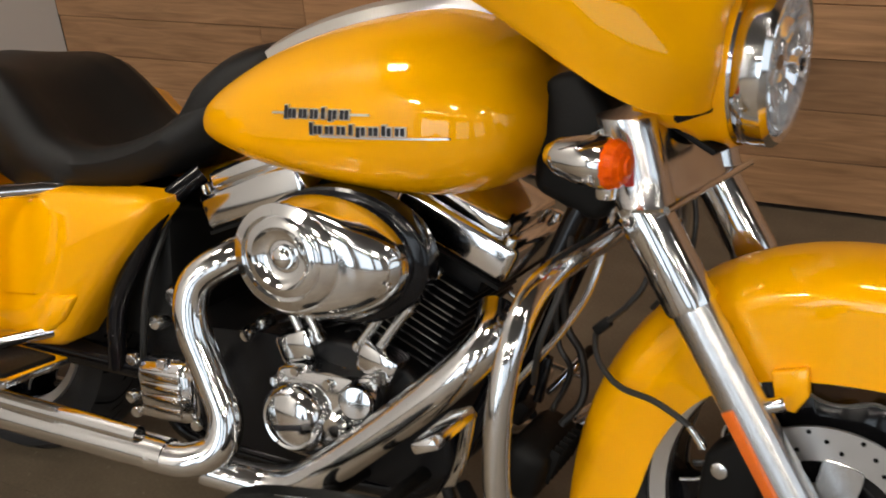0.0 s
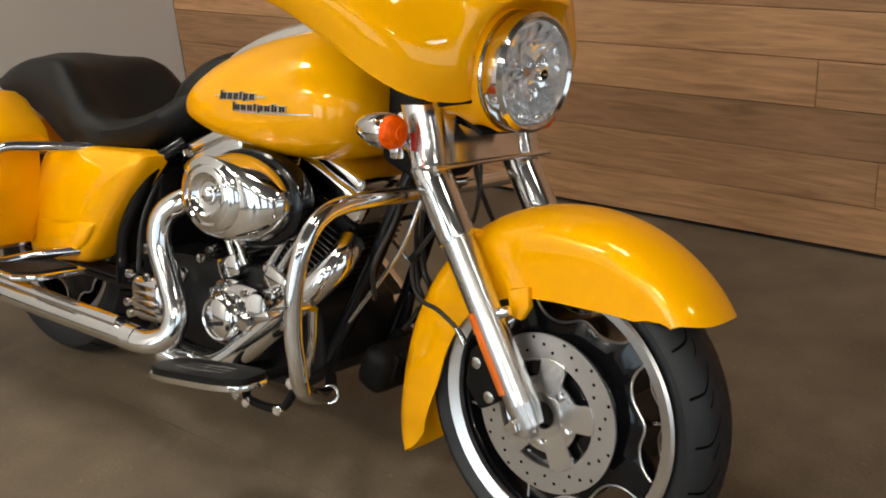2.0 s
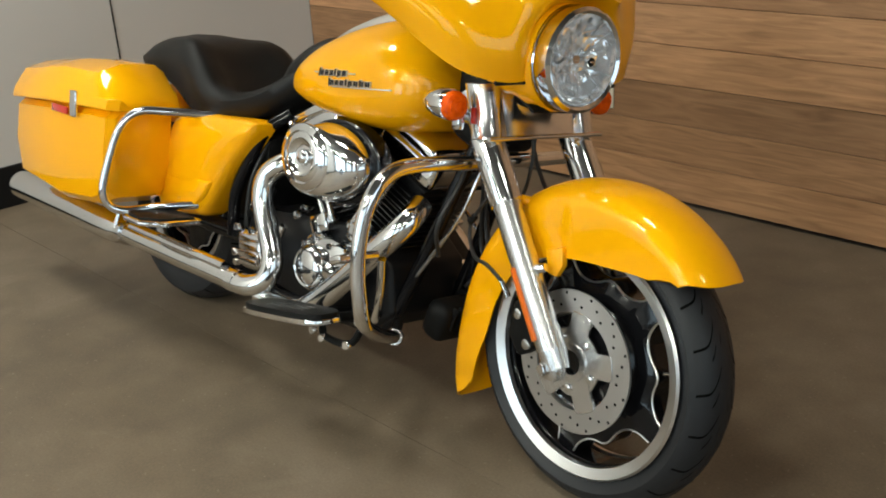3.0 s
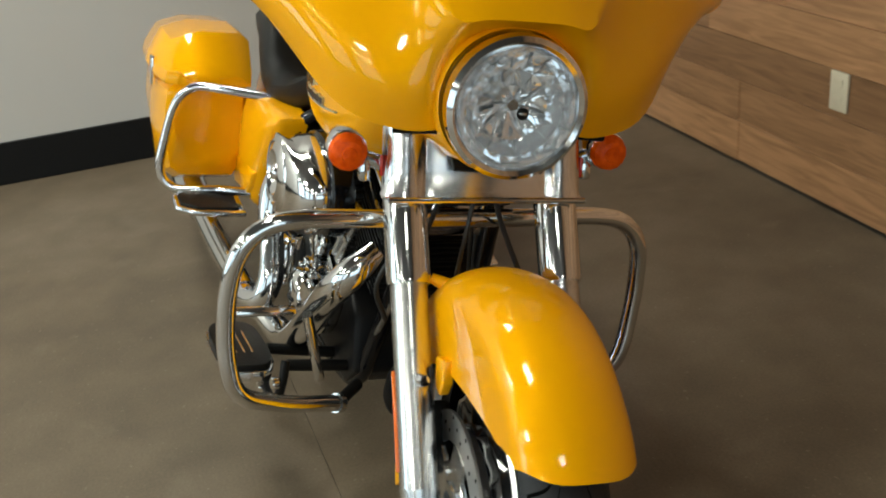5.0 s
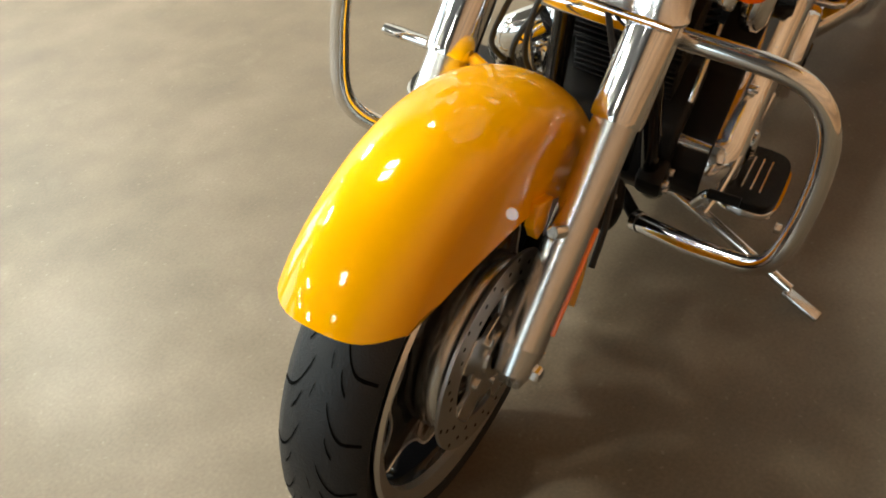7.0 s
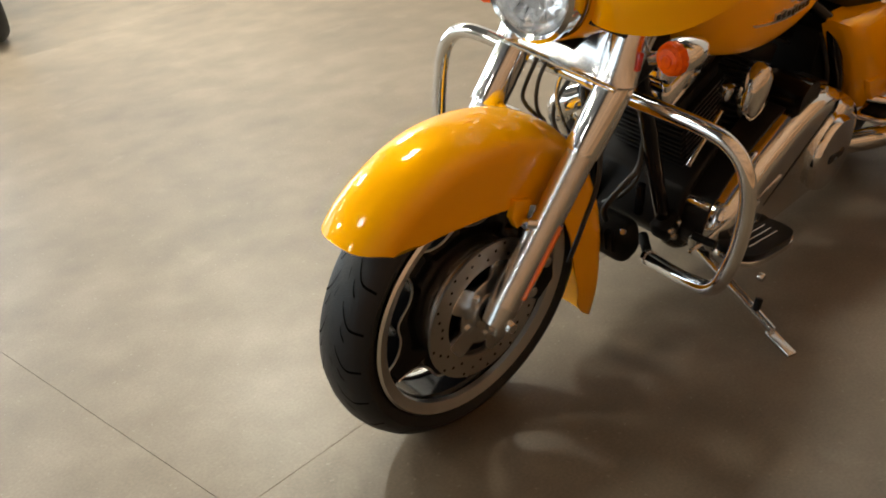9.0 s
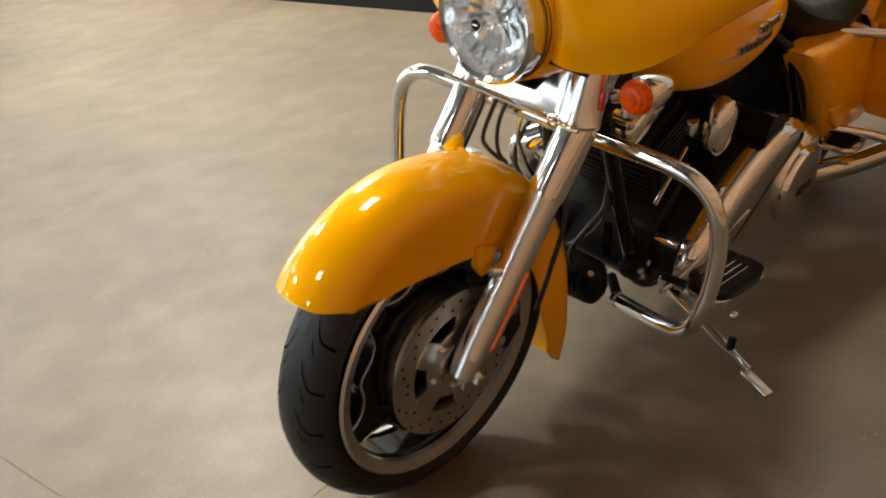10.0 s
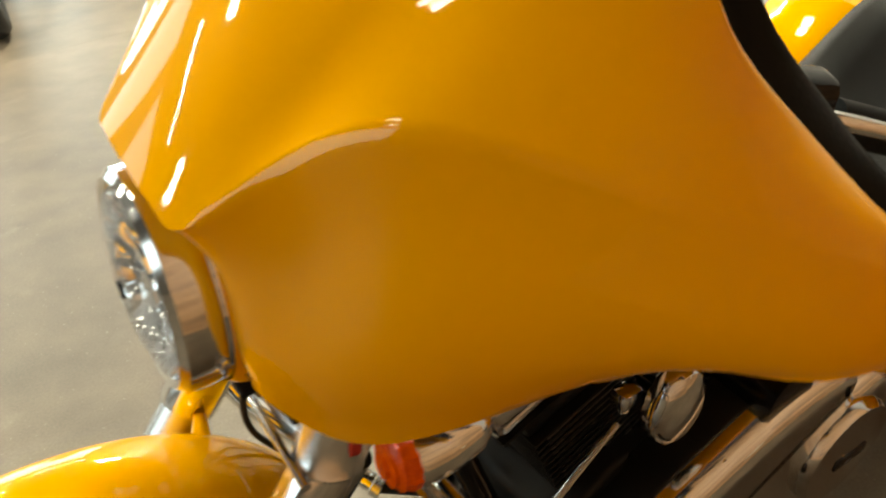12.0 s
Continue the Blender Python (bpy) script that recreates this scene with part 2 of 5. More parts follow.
def lathe(bm, profile, origin, axis, seg=40, sy=1.0, up=None, caps=True):
    """profile: (radius, distance along the axis). sy squeezes the second direction."""
    d = Vector(axis).normalized()
    s = Vector(up).normalized() if up else d.orthogonal().normalized()
    s = (s - d * s.dot(d)).normalized()
    u = d.cross(s)
    o = Vector(origin)
    rings = []
    for r, h in profile:
        if r < 1e-6:
            rings.append([bm.verts.new(o + d * h)])
        else:
            rings.append([bm.verts.new(o + d * h + (s * math.cos(a) + u * math.sin(a) * sy) * r) for a in (2 * math.pi * k / seg for k in range(seg))])
    for a, b in zip(rings, rings[1:]):
        for k in range(seg):
            q = (k + 1) % seg
            if len(a) == 1 and len(b) == 1:
                break
            if len(a) == 1:
                bm.faces.new((a[0], b[q], b[k]))
            elif len(b) == 1:
                bm.faces.new((a[k], a[q], b[0]))
            else:
                bm.faces.new((a[k], a[q], b[q], b[k]))
    for ring, flip in ((rings[0], True), (rings[-1], False)):
        if caps and len(ring) > 1:
            bm.faces.new(ring[::-1] if flip else ring)
    return bm


def slab(bm, poly, y0, y1, bevel=0.0, axis="y"):
    """A flat shape of (a, b) corners given a thickness from y0 to y1."""
    put = {"y": lambda a, b, h: (a, h, b), "z": lambda a, b, h: (a, b, h), "x": lambda a, b, h: (h, a, b)}[axis]
    lo = [bm.verts.new(put(a, b, y0)) for a, b in poly]
    hi = [bm.verts.new(put(a, b, y1)) for a, b in poly]
    k = len(poly)
    fs = [bm.faces.new(lo[::-1]), bm.faces.new(hi)] + [bm.faces.new((lo[i], lo[(i + 1) % k], hi[(i + 1) % k], hi[i])) for i in range(k)]
    if bevel:
        edges = list({e for f in fs for e in f.edges})
        bmesh.ops.bevel(bm, geom=edges, offset=bevel, segments=3, affect="EDGES", profile=0.5)
    return bm


def BM():
    return bmesh.new()


def disc_cap(bm, c, axis, r, h, seg=24, bev=0.15):
    return lathe(bm, [(0, 0), (r, 0), (r, h * (1 - bev)), (r * (1 - bev), h), (0, h)], c, axis, seg)


def curve_at(keys, x):
    """Smooth value between (x, value...) keys."""
    keys = sorted(keys)
    xs = [k[0] for k in keys]
    x = min(max(x, xs[0]), xs[-1])
    i = max(0, min(len(keys) - 2, sum(1 for q in xs if q <= x) - 1))
    k0, k1, k2, k3 = keys[max(0, i - 1)], keys[i], keys[i + 1], keys[min(len(keys) - 1, i + 2)]
    t = (x - k1[0]) / (k2[0] - k1[0])
    out = []
    for a0, a1, a2, a3 in zip(k0[1:], k1[1:], k2[1:], k3[1:]):
        m1 = (a2 - a0) / max(1e-6, k2[0] - k0[0]) * (k2[0] - k1[0])
        m2 = (a3 - a1) / max(1e-6, k3[0] - k1[0]) * (k2[0] - k1[0])
        out.append((2 * t ** 3 - 3 * t * t + 1) * a1 + (t ** 3 - 2 * t * t + t) * m1 + (-2 * t ** 3 + 3 * t * t) * a2 + (t ** 3 - t * t) * m2)
    return out


# ---- the hall ----
def structure(name, bm, mat, label, category, smooth=0):
    ob = obj(name, bm, mat, smooth)
    ob.matrix_world = ROOM
    return tagged(ob, label, category, kind="structure")


floor = structure("floor", box(BM(), ((X0 + X1) / 2, (Y0 + Y1) / 2, -0.106), (X1 - X0 + 0.4, Y1 - Y0 + 0.4, 0.2)), DARKWALL, "polished brown concrete showroom floor with saw-cut joints", "floor")
xs = [X0, 0.475, 4.2, X1]
ys = [Y0, -7.4, -3.8, -0.156, Y1]
for xa, xb in zip(xs, xs[1:]):
    for ya, yb in zip(ys, ys[1:]):
        part("slab", box(BM(), ((xa + xb) / 2, (ya + yb) / 2, -0.015), (xb - xa - 0.0014, yb - ya - 0.0014, 0.03)), CONCRETE, floor, smooth=0)

structure("wall_white", box(BM(), (X0 - 0.1, (Y0 + Y1) / 2, H / 2), (0.2, Y1 - Y0, H)), WHITEWALL, "plain off-white painted panel wall", "wall")
for y in (-6.8, -4.4, -2.0, 0.56):
    structure("trim", box(BM(), (X0 + 0.001, y, H / 2 + 0.09), (0.004, 0.006, H - 0.2)), MATT, "thin dark joint between white wall panels", "wall joint")
structure("wall_pier", box(BM(), (X0 + 0.06, -8.0, H / 2), (0.12, 1.1, H)), DARKWALL, "dark brown wall pier beside the shop windows", "wall")
structure("baseboard", box(BM(), (X0 + 0.008, (Y0 + Y1) / 2, 0.085), (0.016, Y1 - Y0, 0.17), bevel=0.004), COVE, "black rubber cove base along the white wall", "baseboard")
wood_wall = structure("wall_wood", box(BM(), ((X0 + X1) / 2, Y1 + 0.13, H / 2), (X1 - X0, 0.2, H)), COVE, "wall clad in horizontal brown cedar planks", "wall")
bm = BM()
for ya, yb, za, zb in ((Y0, -5.6, 0, H), (-0.12, Y1, 0, H), (-5.6, -0.12, 0, 0.3), (-5.6, -0.12, 3.2, H)):
    box(bm, (X1 + 0.1, (ya + yb) / 2, (za + zb) / 2), (0.2, yb - ya, zb - za))
structure("wall_far", bm, DARKWALL, "dark brown wall with a wide shop window", "wall")
bm = BM()
for y in (-5.57, -4.2, -2.83, -1.46, -0.15):
    box(bm, (X1 + 0.08, y, 1.75), (0.08, 0.06, 2.9))
for z in (0.33, 3.17):
    box(bm, (X1 + 0.08, -2.86, z), (0.078, 5.47, 0.06))
structure("window_4", bm, FRAMEMAT, "wide dark-framed shop window letting in daylight", "window")
structure("backdrop", box(BM(), (X1 + 1.2, -2.1, 2), (0.02, 10.0, 4.4)), OUTSIDE, "bright hazy daylight outside the front window", "sky")
structure("ceiling", box(BM(), ((X0 + X1) / 2, (Y0 + Y1) / 2, H + 0.1), (X1 - X0 + 0.4, Y1 - Y0 + 0.4, 0.2)), CEIL, "dark grey painted metal deck ceiling", "ceiling")
bm = BM()
piers = [(X0, -2.95), (-0.25, 0.65), (3.35, 4.25), (6.95, X1)]
for a, b in piers:
    box(bm, ((a + b) / 2, Y0 - 0.1, H / 2), (b - a, 0.2, H))
box(bm, ((X0 + X1) / 2, Y0 - 0.1, 3.75), (X1 - X0 - 0.002, 0.196, 0.9))
box(bm, ((X0 + X1) / 2, Y0 - 0.1, 0.12), (X1 - X0 - 0.002, 0.196, 0.24))
structure("wall_windows", bm, DARKWALL, "wall with three tall shop windows", "wall")
for i, (a, b) in enumerate([(-2.95, -0.25), (0.65, 3.35), (4.25, 6.95)]):
    bm = BM()
    for x in (a + 0.03, (a + b) / 2, b - 0.03):
        box(bm, (x, Y0 - 0.08, 1.77), (0.06, 0.08, 3.06))
    for z in (0.27, 3.27):
        box(bm, ((a + b) / 2, Y0 - 0.08, z), (b - a, 0.078, 0.06))
    structure("window_%d" % (i + 1), bm, FRAMEMAT, "tall dark-framed shop window letting in daylight", "window")
structure("backdrop", box(BM(), ((X0 + X1) / 2, Y0 - 1.2, 2), (X1 - X0 + 2, 0.02, 4.4)), OUTSIDE, "bright hazy daylight outside the windows", "sky")

for size, group, spots, name, label in (
        ((2.36, 0.16, 0.06), "strip lamps", [(x, y) for x, y, w in STRIPS], "strip_lamp", "long narrow strip lamp hanging below the ceiling"),
        ((0.66, 0.60, 0.07), "high-bay lamps", [(x, y) for x, y, w in BAYS], "high_bay_lamp", "square twin-panel high-bay lamp below the ceiling")):
    for x, y in spots:
        lamp = tagged(obj(name, box(BM(), (0, 0, 0.04), size, bevel=0.01), LAMPBODY, 40), label, "ceiling lamp", group)
        lamp.matrix_world = ROOM @ Matrix.Translation((x, y, H - (0.49 if name == "strip_lamp" else 0.44)))
        for q in (-0.35, 0.35):
            part("rod", tube(BM(), [(q * size[0], 0, 0.06), (q * size[0], 0, 0.48 if name == "strip_lamp" else 0.43)], 0.006, 6), LAMPBODY, lamp)

outlet = tagged(new("wall_outlet"), "ivory wall outlet plate on the wood wall", "outlet")
outlet.matrix_world = ROOM @ Matrix.Translation((-1.22, Y1 - 0.004, 0.384))
part("cover_plate", box(BM(), (0, 0, 0), (0.078, 0.008, 0.12), bevel=0.003), PLATE, outlet)
for z in (-0.026, 0.026):
    part("socket", box(BM(), (0, -0.005, z), (0.034, 0.004, 0.028), bevel=0.002), PLATE, outlet)

# ---- the motorcycle ----
MG = Matrix(((0.9994, -0.0341, -0.0073, -0.0049), (0.0349, 0.9776, 0.2078, -0.0501), (0.0, -0.2079, 0.9781, 0.0), (0, 0, 0, 1)))
MB = Matrix.Translation((0.008, 0.030, 0)) @ MG
MW = Matrix(((0.9927, 0.0762, -0.0940, 0.0252), (-0.0583, 0.9819, 0.1803, -0.0539), (0.1060, -0.1735, 0.9791, -0.0041), (0, 0, 0, 1)))
bike = tagged(new("motorcycle"), "yellow touring motorcycle with chrome engine guard leaning on its side stand", "motorcycle")


def body(name, bm, mat, label="", smooth=40):
    return part(name, bm, mat, bike, label, MB, smooth)


def front(name, bm, mat, label="", smooth=40):
    return part(name, bm, mat, bike, label, MW, smooth)


HUB = Vector((0, 0, 0.32))
TYRE_R = 0.316


def wheel_at(c, a, r, y):
    return (c[0] + r * math.cos(a), c[1] + y, c[2] + r * math.sin(a))


def tyre_mesh(c, big, half, rim, seg=72):
    prof = [(rim - 0.006, -half * 0.62), (rim + 0.012, -half * 0.86), (rim + (big - rim) * 0.45, -half), (big - 0.028, -half * 0.93), (big - 0.011, -half * 0.66), (big - 0.003, -half * 0.33), (big, 0)]
    prof = prof + [(r, -h) for r, h in prof[-2::-1]]
    bm = BM()
    loops = []
    for k in range(seg):
        a = 2 * math.pi * k / seg
        loops.append([bm.verts.new(wheel_at(c, a, r, h)) for r, h in prof])
    skin(bm, loops, True, False, True)
    return bm


def tread_mesh(c, big, half, count):
    """Curved grooves across the tread, as thin strips just proud of the rubber."""
    bm = BM()
    for k in range(count):
        for s in (-1, 1):
            a0 = 2 * math.pi * (k + (0.5 if s > 0 else 0)) / count
            strips = [[(0.92, 0.0), (0.62, 0.015), (0.46, 0.05), (0.30, 0.125), (0.24, 0.17)], [(0.50, -0.07), (0.40, -0.03), (0.33, 0.02)]]
            if k % 2:
                strips.append([(0.14, 0.02), (0.08, 0.08)])
            for strip in strips:
                quads = []
                for yy, da in smooth_path([(y, d, 0) for y, d in strip], 3) and [(v.x, v.y) for v in smooth_path([(y, d, 0) for y, d in strip], 3)]:
                    y = yy * half
                    f = yy
                    r = big + 0.0008 - (0.003 * (f / 0.33) ** 2 if f < 0.33 else 0.003 + (f - 0.33) / 0.33 * 0.008 if f < 0.66 else 0.011 + (f - 0.66) / 0.27 * 0.017)
                    quads.append([bm.verts.new(wheel_at(c, a0 + da + w, r, s * y)) for w in (-0.0085, 0.0085)])
                for p, q in zip(quads, quads[1:]):
                    bm.faces.new((p[0], p[1], q[1], q[0]))
    return bm


def opening_edge(a, first, count, half, rim_r):
    """Inner edge of the five openings at an angle: it dips from the rim towards the hub in two lobes."""
    step = 2 * math.pi / count
    u = ((a - first + step / 2) % step - step / 2) / half
    if abs(u) >= 1:
        return rim_r * 0.905
    dip = (1 - abs(u) ** 4) ** 0.5 * (0.86 + 0.14 * u - 0.20 * math.exp(-((u + 0.1) / 0.3) ** 2))
    return rim_r * (0.905 - 0.27 * max(0.0, dip))


def cast_wheel(name, at, c, rim_r, half, hub_r, first):
    seg, count, span = 200, 5, 0.52
    bm = BM()
    for side in (-1, 1):
        y = side * half
        inner, outer = [], []
        for k in range(seg):
            a = 2 * math.pi * k / seg
            r0, r1 = opening_edge(a, first, count, span, rim_r), rim_r * 0.905
            inner.append([bm.verts.new(wheel_at(c, a, r, yy)) for r, yy in ((hub_r, y * 1.35), (hub_r * 0.75 + r0 * 0.25, y * 1.30), (hub_r * 0.4 + r0 * 0.6, y * 1.12), (r0 - 0.004, y * 1.0), (r0, y * 0.9), (r0, 0))])
            outer.append([bm.verts.new(wheel_at(c, a, r, yy)) for r, yy in ((r1, 0), (r1, y * 0.9), (rim_r * 0.93, y * 1.1), (rim_r * 0.945, y * 1.5), (rim_r * 0.97, y * 1.9))])
        skin(bm, inner, True, False, False)
        skin(bm, outer, True, False, False)
    bmesh.ops.remove_doubles(bm, verts=bm.verts, dist=0.00005)
    wheel = part(name, bm, BLACK, bike, "gloss black five-opening cast wheel with machined edges", at)
    for side in (-1, 1):
        for i in range(count):
            mid_a = first + i * 2 * math.pi / count
            pts = []
            for j in range(41):
                a = mid_a - span * 0.995 + 2 * span * 0.995 * j / 40
                pts.append(wheel_at(c, a, opening_edge(a, first, count, span, rim_r) - 0.002, side * half * 0.97))
            part("machined_edge", tube(BM(), pts, 0.0026, 6, curve=False), LIP, wheel)
        bm = BM()
        rings = [[bm.verts.new(wheel_at(c, 2 * math.pi * k / 96, r, side * y)) for r, y in ((rim_r * 0.908, half * 1.40), (rim_r * 0.914, half * 1.75), (rim_r * 1.0, half * 2.0), (rim_r * 1.02, half * 1.85), (rim_r * 0.95, half * 1.4))] for k in range(96)]
        skin(bm, rings, True, False, True)
        part("rim_lip", bm, LIP, wheel, "bright machined rim lip")
    part("hub", lathe(BM(), [(hub_r * 0.6, -0.075), (hub_r, -0.06), (hub_r, 0.06), (hub_r * 0.6, 0.075)], c, (0, 1, 0), 32), BLACK, wheel)
    return wheel


def brake_disc(at, c, y, side):
    bm = BM()
    rings = [[bm.verts.new(wheel_at(c, 2 * math.pi * k / 72, r, yy)) for r, yy in ((0.103, y - 0.0025), (0.15, y - 0.0025), (0.15, y + 0.0025), (0.103, y + 0.0025))] for k in range(72)]
    skin(bm, rings, True, False, True)
    disc = part("brake_disc", bm, STEEL, bike, "drilled steel brake disc", at)
    hole = None
    for k in range(40):
        p = Vector(wheel_at(c, 2 * math.pi * k / 40, (0.119, 0.131, 0.143)[k % 3], y + side * 0.0026))
        if hole is None:
            hole = part("drilled_hole", disc_cap(BM(), (0, 0, 0), (0, side, 0), 0.0034, 0.0004, 8), GROOVE, disc)
            hole.location = p
        else:
            twin = new("drilled_hole", hole.data)
            twin.parent, twin.location = disc, p
    # lobed carrier plate with five short arms that meet the disc
    bm = BM()
    rings = []
    for k in range(150):
        a = 2 * math.pi * k / 150
        w = (a * 5 / (2 * math.pi) + 0.25) % 1.0
        q = abs(w - 0.5) * 2
        lobe = min(1.0, max(0.0, (0.56 - q) / 0.16))
        sway = 0.22 * side
        rr = 0.072 + 0.035 * lobe
        rings.append([bm.verts.new(wheel_at(c, a + sway * f, r, y + side * h)) for r, h, f in ((0.026, 0.010, 0), (0.040, 0.010, 0), (0.041, 0.0055, 0), (0.060, 0.0055, 0.2), (rr - 0.0012, 0.0055, 1), (rr, 0.0043, 1), (rr, -0.002, 1), (0.026, -0.002, 0))])
    skin(bm, rings, True, False, True)
    part("carrier", bm, SATIN, disc, "silver lobed disc carrier", smooth=28)
    for k in range(5):
        a = 0.2 + math.pi / 5 + 2 * math.pi * k / 5
        part("carrier_bolt", disc_cap(BM(), wheel_at(c, a, 0.056, y + side * 0.005), (0, side, 0), 0.0085, 0.006, 12), CHROME, disc)
    return disc


# front wheel
MT = MW @ Matrix.Translation(HUB + Vector((-0.009, 0.003, -0.005))) @ Matrix.Rotation(radians(2.2), 4, "Z") @ Matrix.Translation(-HUB)
wheel = cast_wheel("front_wheel", MT, HUB, 0.247, 0.031, 0.04, 0.06)
part("front_tyre", tyre_mesh(HUB, TYRE_R, 0.063, 0.245), RUBBER, bike, "black road tyre with curved tread grooves", MT)
tread = tread_mesh(HUB, TYRE_R, 0.063, 22)
part("tread_groove", tread, GROOVE, bpy.data.objects["front_tyre"])
part("valve_stem", tube(BM(), [wheel_at(HUB, 0.1, 0.232, -0.03), wheel_at(HUB, 0.1, 0.205, -0.045)], 0.004, 8), CHROME, wheel)
for s in (-1, 1):
    brake_disc(MT, HUB, s * 0.076 if s < 0 else 0.084, s)

for q in (-1, 1):
    drum = [(0.03, -0.022), (0.116, -0.026), (0.126, -0.034), (0.126, -0.054), (0.116, -0.064), (0.100, -0.066), (0.096, -0.063)] if q < 0 else [(0.05, 0.036), (0.128, 0.036), (0.132, 0.042), (0.132, 0.062), (0.127, 0.071), (0.116, 0.075), (0.098, 0.076), (0.096, 0.070)]
    flange = part("hub_flange", lathe(BM(), drum, HUB, (0, 1, 0), 48, caps=False), CHROME if q < 0 else SATIN, bike, "polished hub flange beside the disc", MT)
    part("flange_face", lathe(BM(), [(0.03, q * 0.062), (0.099, q * 0.062), (0.099, q * 0.058), (0.03, q * 0.058)], HUB, (0, 1, 0), 40, caps=False), BLACK, flange)
# front fork
UP = Vector((-0.471, 0, 0.882)).normalized()
for s in (-1, 1):
    foot = Vector((0.0, s * 0.127, 0.32))
    bm = BM()
    tube(bm, [foot - UP * 0.012, foot + UP * 0.03], [0.025, 0.031], 20)
    tube(bm, [foot + UP * 0.026, foot + UP * 0.345], 0.0300, 28)
    box(bm, foot + Vector((-0.006, 0, -0.008)), (0.04, 0.036, 0.05), bevel=0.008)
    slider = front("fork_slider", bm, SATIN, "brushed aluminium lower fork leg")
    part("axle_nut", disc_cap(BM(), foot + Vector((-0.010, s * 0.016, -0.007)), (0, s, 0), 0.0125, 0.02, 6), CHROME, slider)
    part("pinch_bolt", tube(BM(), [foot + Vector((-0.03, s * 0.008, -0.012)), foot + Vector((0.026, s * 0.008, -0.012))], 0.005, 8), CHROME, slider)
    a = foot + UP * 0.05 + Vector((-0.0125, s * 0.0285, 0))
    b = foot + UP * 0.205 + Vector((-0.0125, s * 0.0285, 0))
    turn = Matrix.Rotation(math.atan2(0.471, 0.882), 3, "Y").inverted() @ Matrix.Rotation(radians(s * 22), 3, "Z")
    part("side_reflector", box(BM(), (a + b) / 2, (0.020, 0.006, 0.155), turn, 0.0025), REFLECT, slider, "long orange side reflector")
    boltp = foot + UP * 0.19 + Vector((0.027, 0, 0.014))
    part("fender_bolt", disc_cap(BM(), boltp - Vector((0.012, 0, 0)), (1, -s * 0.25, 0.3), 0.010, 0.030, 14), CHROME, slider)
    bm = BM()
    tube(bm, [foot + UP * 0.345, foot + UP * 0.352, foot + UP * 0.497], [0.034, 0.0355, 0.0355], 28, curve=False)
    cover = front("fork_cover", bm, CHROME, "chrome upper fork cover")
    bm = BM()
    tube(bm, [foot + UP * 0.49, foot + UP * 0.60], 0.027, 24)
    part("upper_tube", bm, CHROME, cover)

# calipers
for s in (-1, 1):
    bm = BM()
    prof = [(-0.155, 0.415), (-0.105, 0.452), (-0.072, 0.40), (-0.085, 0.33), (-0.135, 0.30), (-0.17, 0.345)]
    slab(bm, prof, s * 0.062, s * 0.112, 0.010)
    cal = front("brake_caliper", bm, MATT, "black brake caliper")
    for p in ((-0.133, 0.395), (-0.105, 0.335)):
        part("caliper_bolt", disc_cap(BM(), (p[0], s * 0.112, p[1]), (0, s, 0), 0.0115, 0.006, 16), SATIN, cal)

# front fender
def fender_sections():
    keys = [  # angle, radius of the crown, half width, radius of the lower edge
        (30, 0.376, 0.076, 0.345), (36, 0.379, 0.081, 0.330), (42, 0.381, 0.083, 0.303), (50, 0.382, 0.083, 0.268), (68, 0.380, 0.085, 0.228), (90, 0.372, 0.088, 0.214), (116, 0.368, 0.088, 0.221),
        (138, 0.363, 0.087, 0.232), (160, 0.366, 0.086, 0.240), (180, 0.383, 0.085, 0.258), (198, 0.418, 0.083, 0.312), (210, 0.440, 0.080, 0.350)]
    return keys


def fender_mesh():
    rings = []
    half = [(math.sin(radians(p)), 0.055 * (1 - math.cos(radians(p))), 0.0) for p in (0, 10, 20, 30, 40, 50, 60, 70, 80, 90)] + [(1.0, 0.055, q) for q in (0.2, 0.5, 0.8, 1.0)]
    for i in range(91):
        loop = []
        for inner in (0, 1):
            seq = [(-y, d, q) for y, d, q in half[:0:-1]] + half
            for y, d, q in (seq if not inner else seq[::-1]):
                start, stop = 33.6 + 5.0 * abs(y) ** 4 + 9.0 * q ** 1.5, 205.5 - 1.5 * abs(y) ** 4 - 4.0 * q ** 2
                deg = start + (stop - start) * i / 90
                a = radians(deg)
                r, w, low = curve_at(fender_sections(), deg)
                rr = (r - d) * (1 - q) + low * q - (0.004 if inner and q < 1 else 0)
                loop.append(Vector((rr * math.cos(a), w * y * (0.955 if inner else 1), 0.32 + rr * math.sin(a))))
        rings.append(loop)
    return loft(BM(), rings)


fender = part("front_fender", fender_mesh(), YELLOW, bike, "glossy yellow front fender wrapping the wheel", MT, 50)
for s in (-1, 1):
    part("fender_bracket", slab(BM(), [(-0.066, 0.545), (-0.020, 0.556), (-0.018, 0.518), (-0.036, 0.492), (-0.060, 0.498)], s * 0.084, s * 0.100, 0.003), YELLOW, fender)
    if s < 0:
        part("upper_tab", tube(BM(), [(-0.150, s * 0.060, 0.628), (-0.160, s * 0.088, 0.640)], [0.013, 0.008], 12), YELLOW, fender)
    for x, z in ((-0.10, 0.60), (-0.13, 0.565)):
        part("rivet", disc_cap(BM(), (x, s * 0.0855, z), (0, s, 0), 0.004, 0.003, 10), YELLOW, fender)

